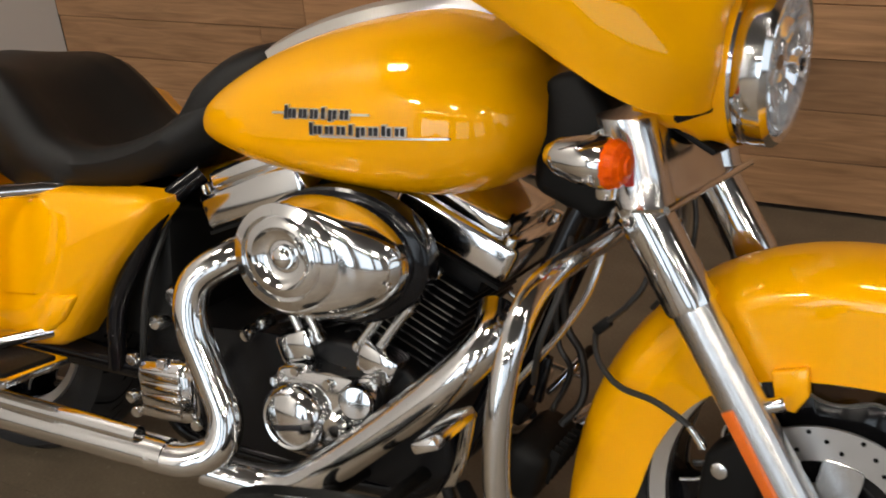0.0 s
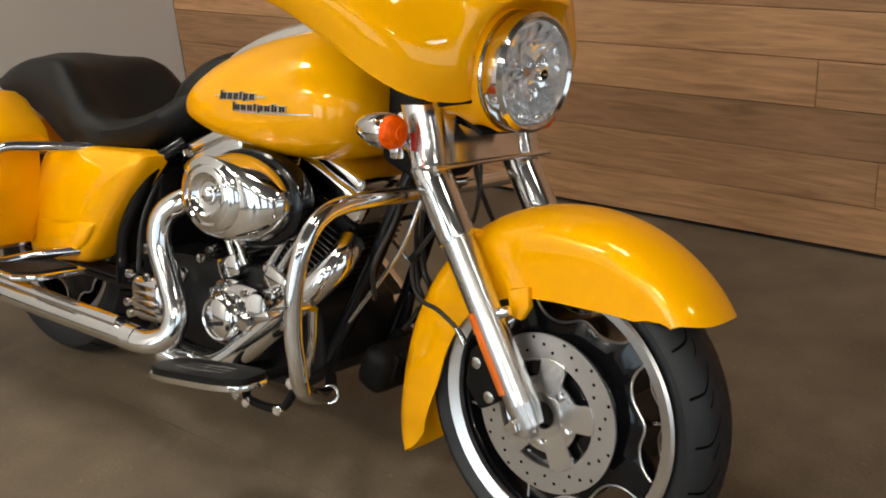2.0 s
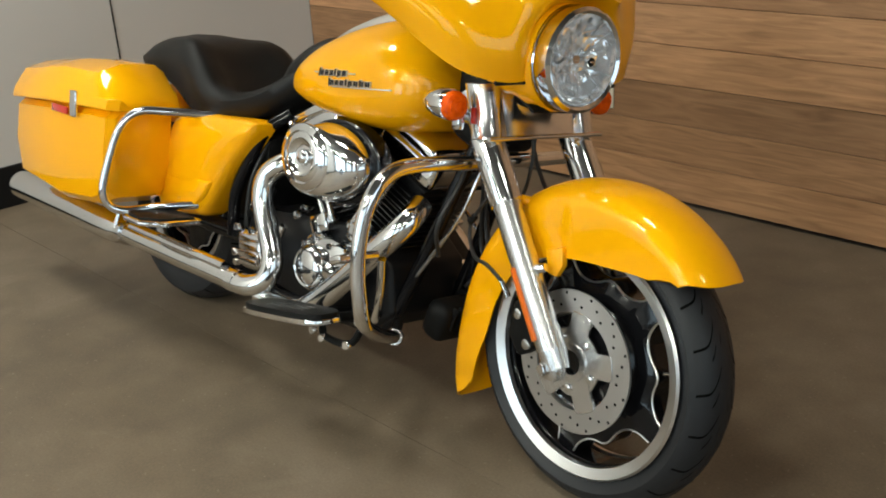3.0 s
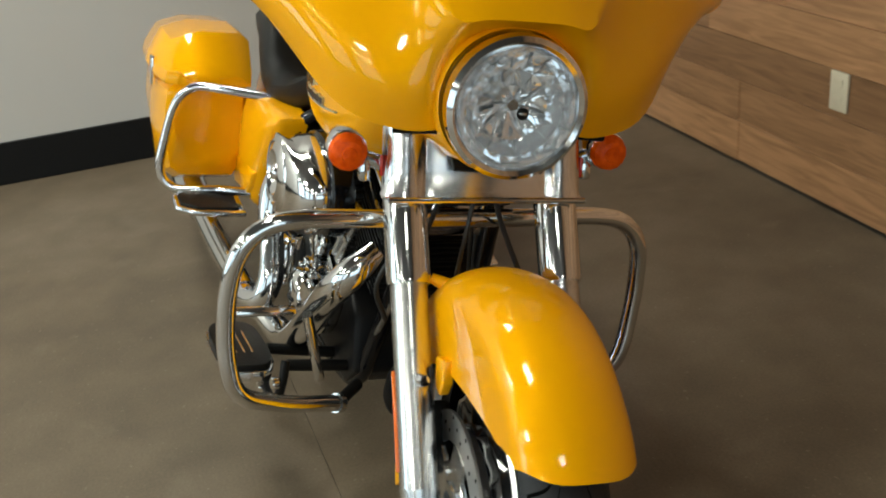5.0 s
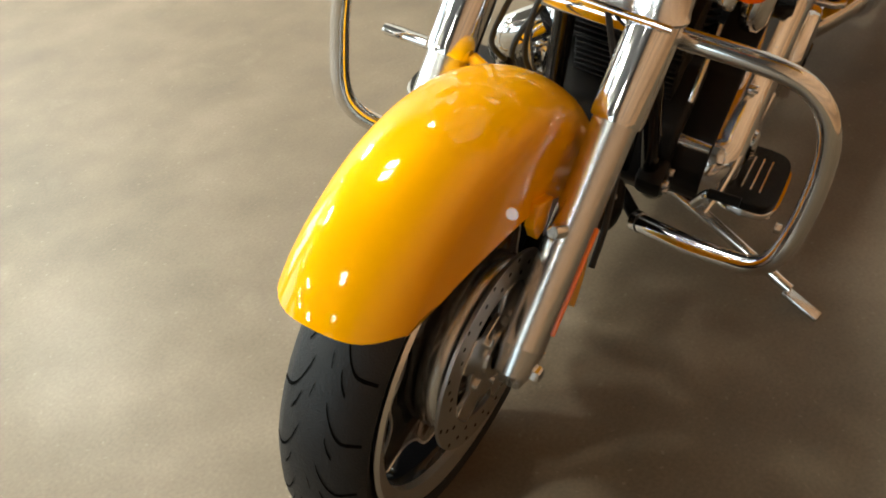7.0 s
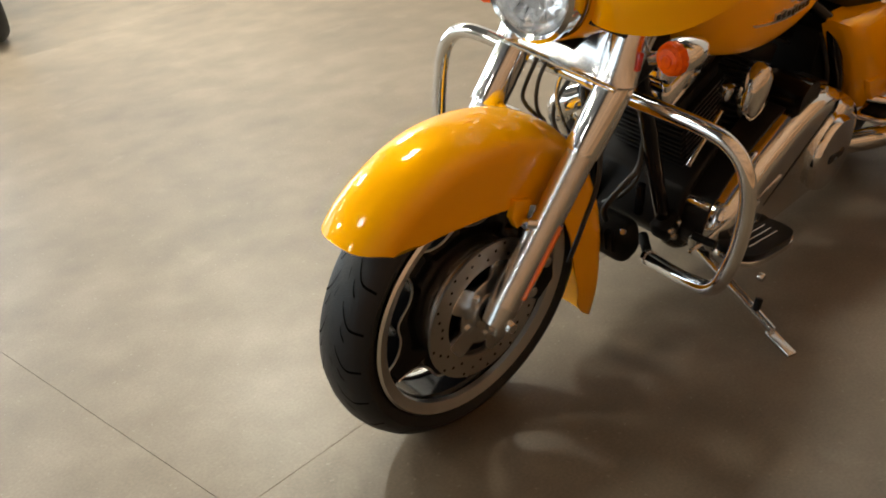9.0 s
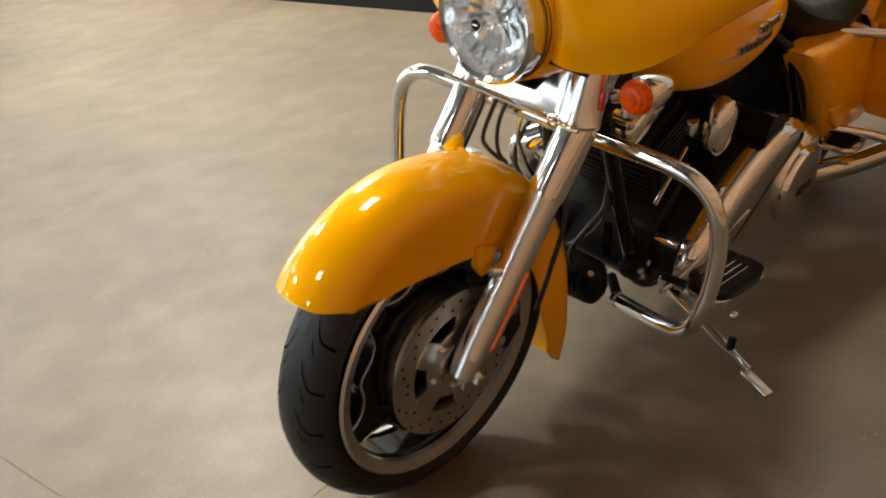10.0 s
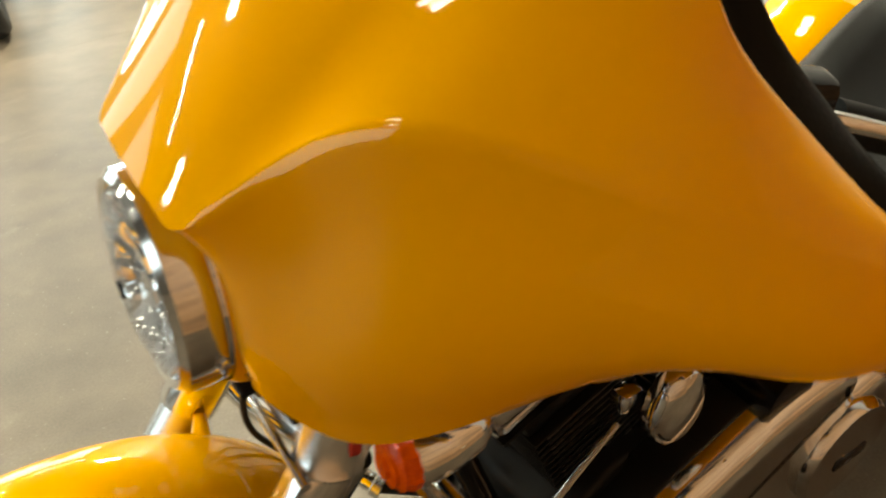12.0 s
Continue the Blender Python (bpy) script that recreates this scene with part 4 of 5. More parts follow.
# saddlebags
for s in (-1, 1):
    def ring_at(x, w0, w1, z0, z1):
        c = [(w0, z0 + 0.05), (w0, z1), (w1 - 0.02, z1), (w1, z1 - 0.02), (w1 + 0.005, (z0 + z1) / 2), (w1 - 0.012, z0 + 0.02), (w1 - 0.04, z0), (w0 + 0.03, z0)]
        return [Vector((x, s * y, z)) for y, z in c]
    bag = body("saddlebag", loft(BM(), [ring_at(-1.465, 0.215, 0.385, 0.40, 0.610), ring_at(-1.48, 0.205, 0.408, 0.365, 0.61), ring_at(-1.55, 0.20, 0.420, 0.335, 0.61), ring_at(-1.75, 0.20, 0.422, 0.315, 0.60), ring_at(-2.05, 0.20, 0.41, 0.33, 0.575), ring_at(-2.12, 0.21, 0.38, 0.36, 0.565)]), YELLOW, "glossy yellow hard saddlebag", 26)
    def lid_at(x, w0, w1, z0, z1):
        c = [(w0, z0), (w0, z1 - 0.02), (w0 + 0.03, z1), (w1 - 0.10, z1), (w1 - 0.03, z1 - 0.025), (w1 + 0.004, z0 + 0.03), (w1 + 0.010, z0 + 0.004), (w1 + 0.008, z0)]
        return [Vector((x, s * y, z)) for y, z in c]
    lid = part("lid", loft(BM(), [lid_at(-1.445, 0.20, 0.375, 0.614, 0.640), lid_at(-1.465, 0.195, 0.405, 0.614, 0.668), lid_at(-1.56, 0.19, 0.422, 0.612, 0.732), lid_at(-1.75, 0.19, 0.428, 0.604, 0.728), lid_at(-2.06, 0.19, 0.415, 0.578, 0.69), lid_at(-2.13, 0.2, 0.38, 0.57, 0.65)]), YELLOW, bag, "yellow hinged lid", smooth=32)
    part("latch", box(BM(), (-1.62, s * 0.432, 0.612), (0.035, 0.012, 0.075), bevel=0.004), CHROME, bag)
    part("reflector", box(BM(), (-1.72, s * 0.428, 0.585), (0.10, 0.006, 0.022), bevel=0.002), REDREF, bag)
    body("bag_guard", tube(BM(), [(-1.30, s * 0.17, 0.622), (-1.37, s * 0.27, 0.622), (-1.41, s * 0.345, 0.618), (-1.43, s * 0.388, 0.573), (-1.445, s * 0.412, 0.48), (-1.45, s * 0.425, 0.40), (-1.445, s * 0.41, 0.355), (-1.425, s * 0.37, 0.34), (-1.38, s * 0.28, 0.355), (-1.28, s * 0.17, 0.375)], 0.012, 12), CHROME, "chrome saddlebag guard rail")
    peg = body("passenger_footboard", slab(BM(), [(-1.40, 0.20), (-1.40, 0.27), (-1.38, 0.285), (-1.30, 0.285), (-1.28, 0.265), (-1.27, 0.20)] if s > 0 else [(-1.42, -0.23), (-1.42, -0.38), (-1.38, -0.40), (-1.30, -0.40), (-1.26, -0.36), (-1.25, -0.23)], 0.325, 0.340, 0.005, "z"), CHROME, "chrome-edged passenger footboard")

for s, pb in zip((-1, 1), [o for o in bike.children if o.name.startswith("passenger_footboard")]):
    part("rubber_pad", slab(BM(), [(-1.405, s * 0.245), (-1.405, s * 0.37), (-1.375, s * 0.388), (-1.305, s * 0.388), (-1.272, s * 0.35), (-1.265, s * 0.245)][::s] if s < 0 else [(-1.388, 0.21), (-1.388, 0.262), (-1.376, 0.272), (-1.304, 0.272), (-1.29, 0.26), (-1.285, 0.21)], 0.336, 0.346, 0.004, "z"), MATT, pb, "black rubber pad")

# rear wheel, fender, swingarm
RHUB = Vector((-1.613, 0, 0.315))
rw = cast_wheel("rear_wheel", MB, RHUB, 0.215, 0.036, 0.05, 0.3)
rt = body("rear_tyre", tyre_mesh(RHUB, 0.318, 0.088, 0.213), RUBBER, "wide black rear road tyre")
part("tread_groove", tread_mesh(RHUB, 0.318, 0.088, 24), GROOVE, rt)
secs = []
for i in range(41):
    a = radians(38 + 150 * i / 40)
    r, w = 0.365, 0.105
    loop = []
    for side in (0, 1):
        for j in (range(13) if side == 0 else range(12, -1, -1)):
            u = -1 + 2 * j / 12
            rr = r - 0.03 * abs(u) ** 3 - (0.09 if abs(u) == 1 else 0) - 0.004 * side
            loop.append(Vector((RHUB.x + rr * math.cos(a), w * math.sin(u * math.pi / 2) * (1 if side == 0 else 0.96), RHUB.z + rr * math.sin(a))))
    secs.append(loop)
body("rear_fender", loft(BM(), secs), YELLOW, "glossy yellow rear fender between the saddlebags", 50)
for s in (-1, 1):
    body("swingarm", tube(BM(), [(-1.10, s * 0.12, 0.30), (-1.35, s * 0.14, 0.305), (-1.62, s * 0.15, 0.315)], 0.026, 12), BLACK, "black swingarm tube")

# frame
for s in (-1, 1):
    body("frame_tube", tube(BM(), [(-0.36, s * 0.035, 0.76), (-0.395, s * 0.06, 0.69), (-0.495, s * 0.085, 0.43), (-0.55, s * 0.095, 0.30), (-0.60, s * 0.10, 0.215), (-0.70, s * 0.11, 0.185), (-1.05, s * 0.12, 0.185), (-1.13, s * 0.13, 0.24)], 0.0175, 14), BLACK, "gloss black frame downtube")
    body("frame_tube", tube(BM(), [(-1.06, s * 0.09, 0.66), (-1.10, s * 0.14, 0.61), (-1.15, s * 0.155, 0.52), (-1.20, s * 0.16, 0.42), (-1.22, s * 0.15, 0.30)], 0.017, 14), BLACK, "gloss black rear frame tube")
body("steering_head", tube(BM(), [(-0.385, 0, 0.70), (-0.42, 0, 0.80), (-0.44, 0, 0.86)], 0.04, 20), MATT, "black steering head")
body("neck_cover", slab(BM(), [(-0.47, 0.70), (-0.46, 0.86), (-0.40, 0.875), (-0.345, 0.80), (-0.335, 0.70), (-0.37, 0.66)], -0.085, 0.085, 0.02), MATT, "black cover over the steering neck")
body("frame_backbone", tube(BM(), [(-0.40, 0, 0.76), (-0.7, 0, 0.70), (-1.05, 0, 0.62)], 0.03, 14), MATT, "black frame backbone")

# engine
CRANK = Vector((-0.755, 0, 0.245))
eng = body("crankcase", slab(BM(), [(-0.56, 0.245), (-0.58, 0.36), (-0.68, 0.43), (-0.83, 0.43), (-0.93, 0.40), (-1.16, 0.40), (-1.20, 0.30), (-1.16, 0.205), (-0.90, 0.185), (-0.62, 0.19)], -0.125, 0.125, 0.012), FIN, "black engine crankcase and gearbox")
for lean, nm in ((1, "front"), (-1, "rear")):
    ang = radians(22.5) * lean
    ax = Vector((math.sin(ang), 0, math.cos(ang)))
    turn = Matrix.Rotation(ang, 3, "Y")
    cyl = body("cylinder", lathe(BM(), [(0.062, 0.15), (0.062, 0.36)], CRANK, ax, 32), FIN, "black finned air-cooled cylinder")
    for k in range(13):
        h = 0.165 + 0.0145 * k
        g = 1.0 if k < 9 else 1.08
        part("fin", box(BM(), CRANK + ax * h, (0.155 * g, 0.178 * g, 0.0048), turn, 0.0012, 1), FIN, cyl)
        for s in (-1, 1):
            part("fin_edge", box(BM(), CRANK + ax * h + Vector((0, s * 0.0895 * g, 0)), (0.12 * g, 0.0012, 0.0022), turn), FINEDGE, cyl)
    head = body("cylinder_head", box(BM(), CRANK + ax * 0.365, (0.165, 0.165, 0.05), turn, 0.008), FIN, "black cylinder head")
    off = Vector((0.018, -0.012, 0.006)) if lean > 0 else Vector((-0.036, -0.012, 0.016))
    rock = body("rocker_cover", box(BM(), CRANK + ax * 0.405 + off, (0.225 if lean < 0 else 0.21, 0.195, 0.066), turn, 0.014, 3), CHROME, "chrome rocker cover")
    part("upper_rocker", box(BM(), CRANK + ax * 0.450 + off, (0.16, 0.185, 0.036), turn, 0.013, 3), CHROME, rock)
    part("gasket", box(BM(), CRANK + ax * 0.371 + off, (0.205, 0.20, 0.006), turn), MATT, rock)
    for dx in (-0.07, 0.07):
        for s in (-1, 1):
            part("rocker_bolt", disc_cap(BM(), CRANK + ax * 0.436 + off + turn @ Vector((dx * 1.25, s * 0.09, 0)), ax, 0.009, 0.014, 12), CHROME, rock)
    for k in (0.0, 0.034):
        lo, hi = Vector((-0.755 + lean * (0.066 - k), -0.142, 0.428)), Vector((-0.755 + lean * (0.166 - k), -0.130, 0.578))
        rod = body("pushrod_tube", tube(BM(), [lo, lo + (hi - lo) * 0.12, lo + (hi - lo) * 0.88, hi], 0.0085, 14, curve=False), SATIN, "polished pushrod tube")
        for q in (0.03, 0.5, 0.94):
            part("collar", tube(BM(), [lo + (hi - lo) * q, lo + (hi - lo) * (q + 0.05)], 0.0122, 16), CHROME, rod)

cam_cover = body("cam_cover", slab(BM(), [(-0.865, 0.27), (-0.872, 0.345), (-0.855, 0.385), (-0.80, 0.395), (-0.755, 0.380), (-0.69, 0.400), (-0.665, 0.375), (-0.675, 0.33), (-0.71, 0.275), (-0.755, 0.235), (-0.82, 0.232)], -0.172, -0.12, 0.012), CHROME, "chrome cam cover with a round timer cover")
part("timer_cover", lathe(BM(), [(0.058, 0), (0.060, 0.010), (0.056, 0.022), (0.047, 0.030), (0.043, 0.0285), (0.030, 0.034), (0, 0.036)], (-0.815, -0.171, 0.308), (0, -1, 0), 44), CHROME, cam_cover)
part("timer_mark", box(BM(), (-0.812, -0.2065, 0.300), (0.052, 0.003, 0.010), Matrix.Rotation(radians(-14), 3, "Y"), 0.001), BADGE, cam_cover, "dark raised marking")
part("oil_filter_mount", lathe(BM(), [(0.030, 0), (0.030, 0.03), (0.024, 0.038), (0, 0.04)], (-0.695, -0.168, 0.365), (0.2, -1, 0.1), 24), CHROME, cam_cover)
part("lower_boss", lathe(BM(), [(0.022, 0), (0.022, 0.022), (0.015, 0.03), (0, 0.031)], (-0.735, -0.168, 0.315), (0, -1, 0), 20), CHROME, cam_cover)
for bx, bz in ((-0.855, 0.36), (-0.86, 0.28), (-0.815, 0.385), (-0.755, 0.375), (-0.68, 0.335), (-0.72, 0.268), (-0.765, 0.238)):
    part("cover_bolt", disc_cap(BM(), (bx, -0.170, bz), (0, -1, 0), 0.0085, 0.012, 10), CHROME, cam_cover)
gt = Matrix.Rotation(radians(-6), 3, "Y")
gear = body("gearbox_cover", box(BM(), (-1.088, -0.148, 0.288), (0.130, 0.078, 0.118), gt, 0.030, 4), CHROME, "ribbed chrome gearbox side cover")
for k in range(4):
    part("cover_rib", box(BM(), (-1.088, -0.1865, 0.255 + 0.022 * k), (0.086, 0.005, 0.0195), gt, 0.0022), CHROME, gear)
for dx, dz in ((-0.075, 0.052), (0.0, 0.056), (0.070, 0.050), (-0.082, -0.02), (-0.07, -0.046), (0.078, -0.04)):
    part("cover_bolt", disc_cap(BM(), (-1.088 + dx * 0.9, -0.172, 0.286 + dz), (0, -1, 0), 0.011, 0.014, 12), CHROME, gear)
body("clutch_cable_boss", tube(BM(), [(-1.00, -0.15, 0.345), (-0.985, -0.15, 0.375)], 0.010, 10), CHROME, "chrome cable boss on the gearbox")
for x, z, r in ((-1.08, 0.455, 0.022), (-1.125, 0.40, 0.016), (-1.06, 0.40, 0.010), (-0.93, 0.415, 0.014), (-0.90, 0.44, 0.012)):
    body("engine_plug", lathe(BM(), [(0, 0.0), (r, 0), (r, 0.02), (r * 0.7, 0.03), (0, 0.031)], (x, -0.125, z), (0, -1, 0), 18), CHROME, "chrome cap on the engine")
for s in (-1, 1):
    body("lifter_block", box(BM(), (-0.755 + s * 0.075, -0.135, 0.415), (0.07, 0.05, 0.05), Matrix.Rotation(radians(s * 22), 3, "Y"), 0.01), CHROME if s > 0 else CHROME, "chrome tappet block")

# air cleaner
AC = Vector((-0.738, -0.175, 0.589))
AU = Vector((0.996, 0, 0.06))
prof = [(0.150, 0), (0.158, 0.018), (0.157, 0.032), (0.151, 0.046), (0.139, 0.060), (0.122, 0.072), (0.104, 0.081), (0.092, 0.085), (0.089, 0.082), (0.086, 0.086), (0.069, 0.092), (0.066, 0.088), (0.062, 0.091), (0.050, 0.093), (0.046, 0.088), (0.038, 0.082), (0.020, 0.080), (0.016, 0.082), (0, 0.083)]
bm = BM()
d, u = Vector((0, -1, 0)), AU.normalized()
w = d.cross(u)
rings = []
for r, h in prof[:-1]:
    ring = []
    for k in range(64):
        a = 2 * math.pi * k / 64
        f = min(1.0, max(0.0, (r - 0.085) / 0.05))
        sx, sz = r * (1 - 0.10 * f), r * (0.93 - 0.33 * f)
        shift = -0.034 * (1 - f)
        egg = 1 - 0.03 * math.cos(a) * f
        ring.append(bm.verts.new(AC + d * h + u * (sx * math.cos(a) + shift) + w * (sz * math.sin(a) * egg + 0.012 * (1 - f))))
    rings.append(ring)
skin(bm, rings, False, True)
air = body("air_cleaner", bm, CHROME, "polished chrome egg-shaped air cleaner cover")
bm = BM()
rings = []
for r, h in ((0.160, -0.03), (0.167, -0.02), (0.167, 0.012), (0.160, 0.016)):
    rings.append([bm.verts.new(AC + d * h + u * (r * 0.92 * math.cos(2 * math.pi * k / 64) + 0.010) + w * r * 0.62 * math.sin(2 * math.pi * k / 64)) for k in range(64)])
skin(bm, rings, False, True)
part("backing_plate", bm, BLACK, air, "black backing plate")
part("centre_bolt", lathe(BM(), [(0.020, 0), (0.019, 0.010), (0.012, 0.017), (0, 0.019)], AC + d * 0.078 + u * -0.034 + w * 0.012, d, 20), CHROME, air)

# exhaust
body("rear_header_pipe", tube(BM(), [(-0.90, -0.13, 0.565), (-0.93, -0.185, 0.555), (-0.975, -0.215, 0.515), (-0.978, -0.225, 0.45), (-0.945, -0.225, 0.37), (-0.915, -0.23, 0.305), (-0.920, -0.245, 0.255), (-0.965, -0.265, 0.232), (-1.03, -0.275, 0.230)], 0.0285, 18), CHROME, "polished chrome rear header pipe")
body("front_header_pipe", tube(BM(), [(-0.50, -0.12, 0.53), (-0.49, -0.165, 0.495), (-0.53, -0.19, 0.44), (-0.65, -0.20, 0.325), (-0.77, -0.205, 0.225), (-0.85, -0.21, 0.195), (-0.95, -0.24, 0.21)], [0.028, 0.031, 0.031, 0.031, 0.031, 0.028], 18), CHROME, "polished chrome front header pipe")
for s in (-1, 1):
    muf = body("muffler", tube(BM(), [(-1.0, s * 0.27, 0.232), (-1.3, s * 0.292, 0.240), (-1.55, s * 0.305, 0.247)] if s < 0 else [(-1.22, 0.17, 0.25), (-1.36, 0.24, 0.25), (-1.55, 0.30, 0.247)], 0.030, 20), CHROME, "long chrome exhaust pipe and muffler")
    part("muffler_can", tube(BM(), [(-1.54, s * 0.305, 0.247), (-1.58, s * 0.307, 0.247), (-1.64, s * 0.309, 0.248), (-2.25, s * 0.315, 0.255)], [0.031, 0.036, 0.046, 0.046, 0.046, 0.046], 22, curve=False), CHROME, muf)
    part("clamp", tube(BM(), [(-1.53, s * 0.304, 0.2465), (-1.575, s * 0.306, 0.247)], 0.037, 20), CHROME, muf, "chrome clamp band")
    part("clamp_bolt", tube(BM(), [(-1.553, s * 0.335, 0.26), (-1.553, s * 0.325, 0.30)], 0.006, 8), CHROME, muf)
body("heat_shield", tube(BM(), [(-1.05, -0.282, 0.262), (-1.30, -0.298, 0.268), (-1.50, -0.306, 0.272)], 0.016, 12), CHROME, "chrome heat shield over the exhaust")

# left side: primary cover and horn
poly = []
for k in range(11):
    a = radians(-85 + 150 * k / 10)
    poly.append((-0.655 + 0.075 * math.cos(a), 0.285 + 0.085 * math.sin(a)))
poly += [(-0.70, 0.425), (-0.80, 0.470), (-0.90, 0.504), (-1.00, 0.510), (-1.08, 0.485)]
for k in range(10):
    a = radians(60 + 200 * k / 9)
    poly.append((-1.12 + 0.125 * math.cos(a), 0.32 + 0.125 * math.sin(a)))
body("inner_primary", slab(BM(), poly, 0.115, 0.183, 0.004), FIN, "black inner primary case")
for turn in range(3):  # rounds the corners
    poly = [(poly[k][0] * (1 - q) + poly[(k + 1) % len(poly)][0] * q, poly[k][1] * (1 - q) + poly[(k + 1) % len(poly)][1] * q) for k in range(len(poly)) for q in (0.25, 0.75)]
rim = [Vector(p) for p in poly]
inward = [Vector((-(b - a).y, (b - a).x)).normalized() for a, b in zip(rim[-1:] + rim[:-1], rim[1:] + rim[:1])]
rings = [[Vector(((p + q * g).x, y, (p + q * g).y)) for p, q in zip(rim, inward)] for g, y in ((0.004, 0.1825), (0.004, 0.198), (0.007, 0.212), (0.014, 0.224), (0.024, 0.231), (0.036, 0.2345), (0.046, 0.2355))]
prim = body("primary_cover", loft(BM(), rings), CHROME, "polished chrome primary drive cover", 50)
derby = part("derby_cover", lathe(BM(), [(0.098, 0), (0.098, 0.014), (0.091, 0.024), (0.05, 0.028), (0, 0.029)], (-1.065, 0.228, 0.318), (0, 1, 0), 44), CHROME, prim, "round chrome derby cover with a dark mark")
part("derby_mark", box(BM(), (-1.065, 0.2575, 0.318), (0.075, 0.003, 0.020), bevel=0.001), BADGE, prim)
part("inspection_cover", lathe(BM(), [(0.045, 0), (0.045, 0.01), (0.036, 0.016), (0, 0.017)], (-0.70, 0.230, 0.31), (0, 1, 0), 30, 0.6), CHROME, prim)
for k in range(4):
    q = k / 3
    part("primary_bolt", disc_cap(BM(), (-0.69 - 0.30 * q, 0.200, 0.418 + 0.085 * q), (0, 1, 0.2), 0.008, 0.016, 12), CHROME, prim)
body("starter_end_cover", tube(BM(), [(-0.905, 0.10, 0.505), (-0.905, 0.215, 0.505)], 0.046, 28), BLACK, "round black starter end cover")
horn = body("horn_cover", lathe(BM(), [(0.056, 0.0), (0.064, 0.006), (0.066, 0.018), (0.061, 0.032), (0.045, 0.041), (0, 0.044)], (-0.706, 0.150, 0.578), (0.12, 1, 0), 40, 0.60, (-0.12, 0, 1)), CHROME, "oval chrome horn cover")
part("horn_bracket", box(BM(), (-0.665, 0.125, 0.575), (0.035, 0.03, 0.035), bevel=0.008), CHROME, horn)
body("shift_rod", tube(BM(), [(-0.55, 0.13, 0.44), (-0.66, 0.125, 0.53)], 0.005, 8), SATIN, "thin steel rod beside the cylinder")
for bx, by, bz in ((-0.60, 0.16, 0.335), (-0.62, 0.17, 0.285), (-0.64, 0.19, 0.345)):
    body("engine_bolt", tube(BM(), [(bx, by - 0.05, bz), (bx, by + 0.02, bz)], [0.013, 0.013, 0.010], 12, curve=False), CHROME, "chrome bolt at the front of the primary case")
body("shift_linkage", tube(BM(), [(-0.47, 0.215, 0.30), (-0.56, 0.225, 0.315), (-0.80, 0.235, 0.36)], 0.005, 8), SATIN, "thin steel shift linkage")

# floorboards, pedals
for s in (-1, 1):
    turn = Matrix.Rotation(radians(-9), 3, "Y")
    at = Vector((-0.683, 0.264 if s > 0 else -0.335, 0.252))
    def board(sc, z0, z1):
        pts = []
        for k in range(28):
            a = 2 * math.pi * k / 28
            c, q = math.cos(a), math.sin(a)
            pts.append((math.copysign(abs(c) ** 0.55, c) * (0.128 if s > 0 else 0.152) * sc, math.copysign(abs(q) ** 0.55, q) * 0.056 * (sc + (sc - 1) * 2)))
        bm = slab(BM(), pts, z0, z1, 0.002, "z")
        for v in bm.verts:
            v.co = turn @ v.co + at
        return bm
    fb = body("floorboard", board(1.0, -0.012, 0.0), CHROME, "rider floorboard with black rubber pad and chrome rim")
    part("rubber_pad", board(0.97, 0.0, 0.012), MATT, fb, "black ribbed rubber pad")
    for k in (-1, 0, 1):
        part("pad_rib", box(BM(), turn @ Vector((0.0, k * 0.016, 0.0125)) + at, (0.14, 0.003, 0.002), turn), SATIN, fb)
    part("bracket", tube(BM(), [(-0.72, s * 0.12, 0.21), (-0.72, s * 0.27, 0.228)], 0.012, 10), MATT, fb)
    part("bracket", tube(BM(), [(-0.61, s * 0.10, 0.235), (-0.61, s * 0.25, 0.245)], 0.012, 10), MATT, fb)
    part("bracket_bolt", disc_cap(BM(), (-0.60, s * 0.325, 0.230), (0, s, 0), 0.010, 0.012, 12), SATIN, fb)
brake = body("brake_pedal", tube(BM(), [(-0.54, -0.20, 0.25), (-0.50, -0.225, 0.33), (-0.475, -0.25, 0.42)], 0.010, 10), CHROME, "chrome rear brake pedal")
part("pedal_pad", box(BM(), (-0.472, -0.332, 0.432), (0.040, 0.115, 0.018), Matrix.Rotation(radians(-25), 3, "Y"), 0.006), CHROME, brake)
link = body("brake_linkage", tube(BM(), [(-0.625, -0.285, 0.222), (-0.600, -0.292, 0.207), (-0.512, -0.292, 0.216), (-0.478, -0.288, 0.278), (-0.492, -0.28, 0.318)], 0.009, 10), MATT, "black brake linkage under the floorboard with bright bolts")
for x, z, r in ((-0.476, 0.281, 0.012), (-0.512, 0.215, 0.0105), (-0.602, 0.205, 0.0095)):
    part("linkage_bolt", disc_cap(BM(), (x, -0.297, z), (0.2, -1, 0), r, 0.012, 14), CHROME, link)
shift = body("shift_lever", tube(BM(), [(-0.53, 0.19, 0.27), (-0.49, 0.205, 0.32), (-0.48, 0.215, 0.335)], 0.009, 10), CHROME, "chrome shift lever")
part("shift_peg", tube(BM(), [(-0.48, 0.21, 0.335), (-0.48, 0.262, 0.338)], 0.009, 12), MATT, shift)

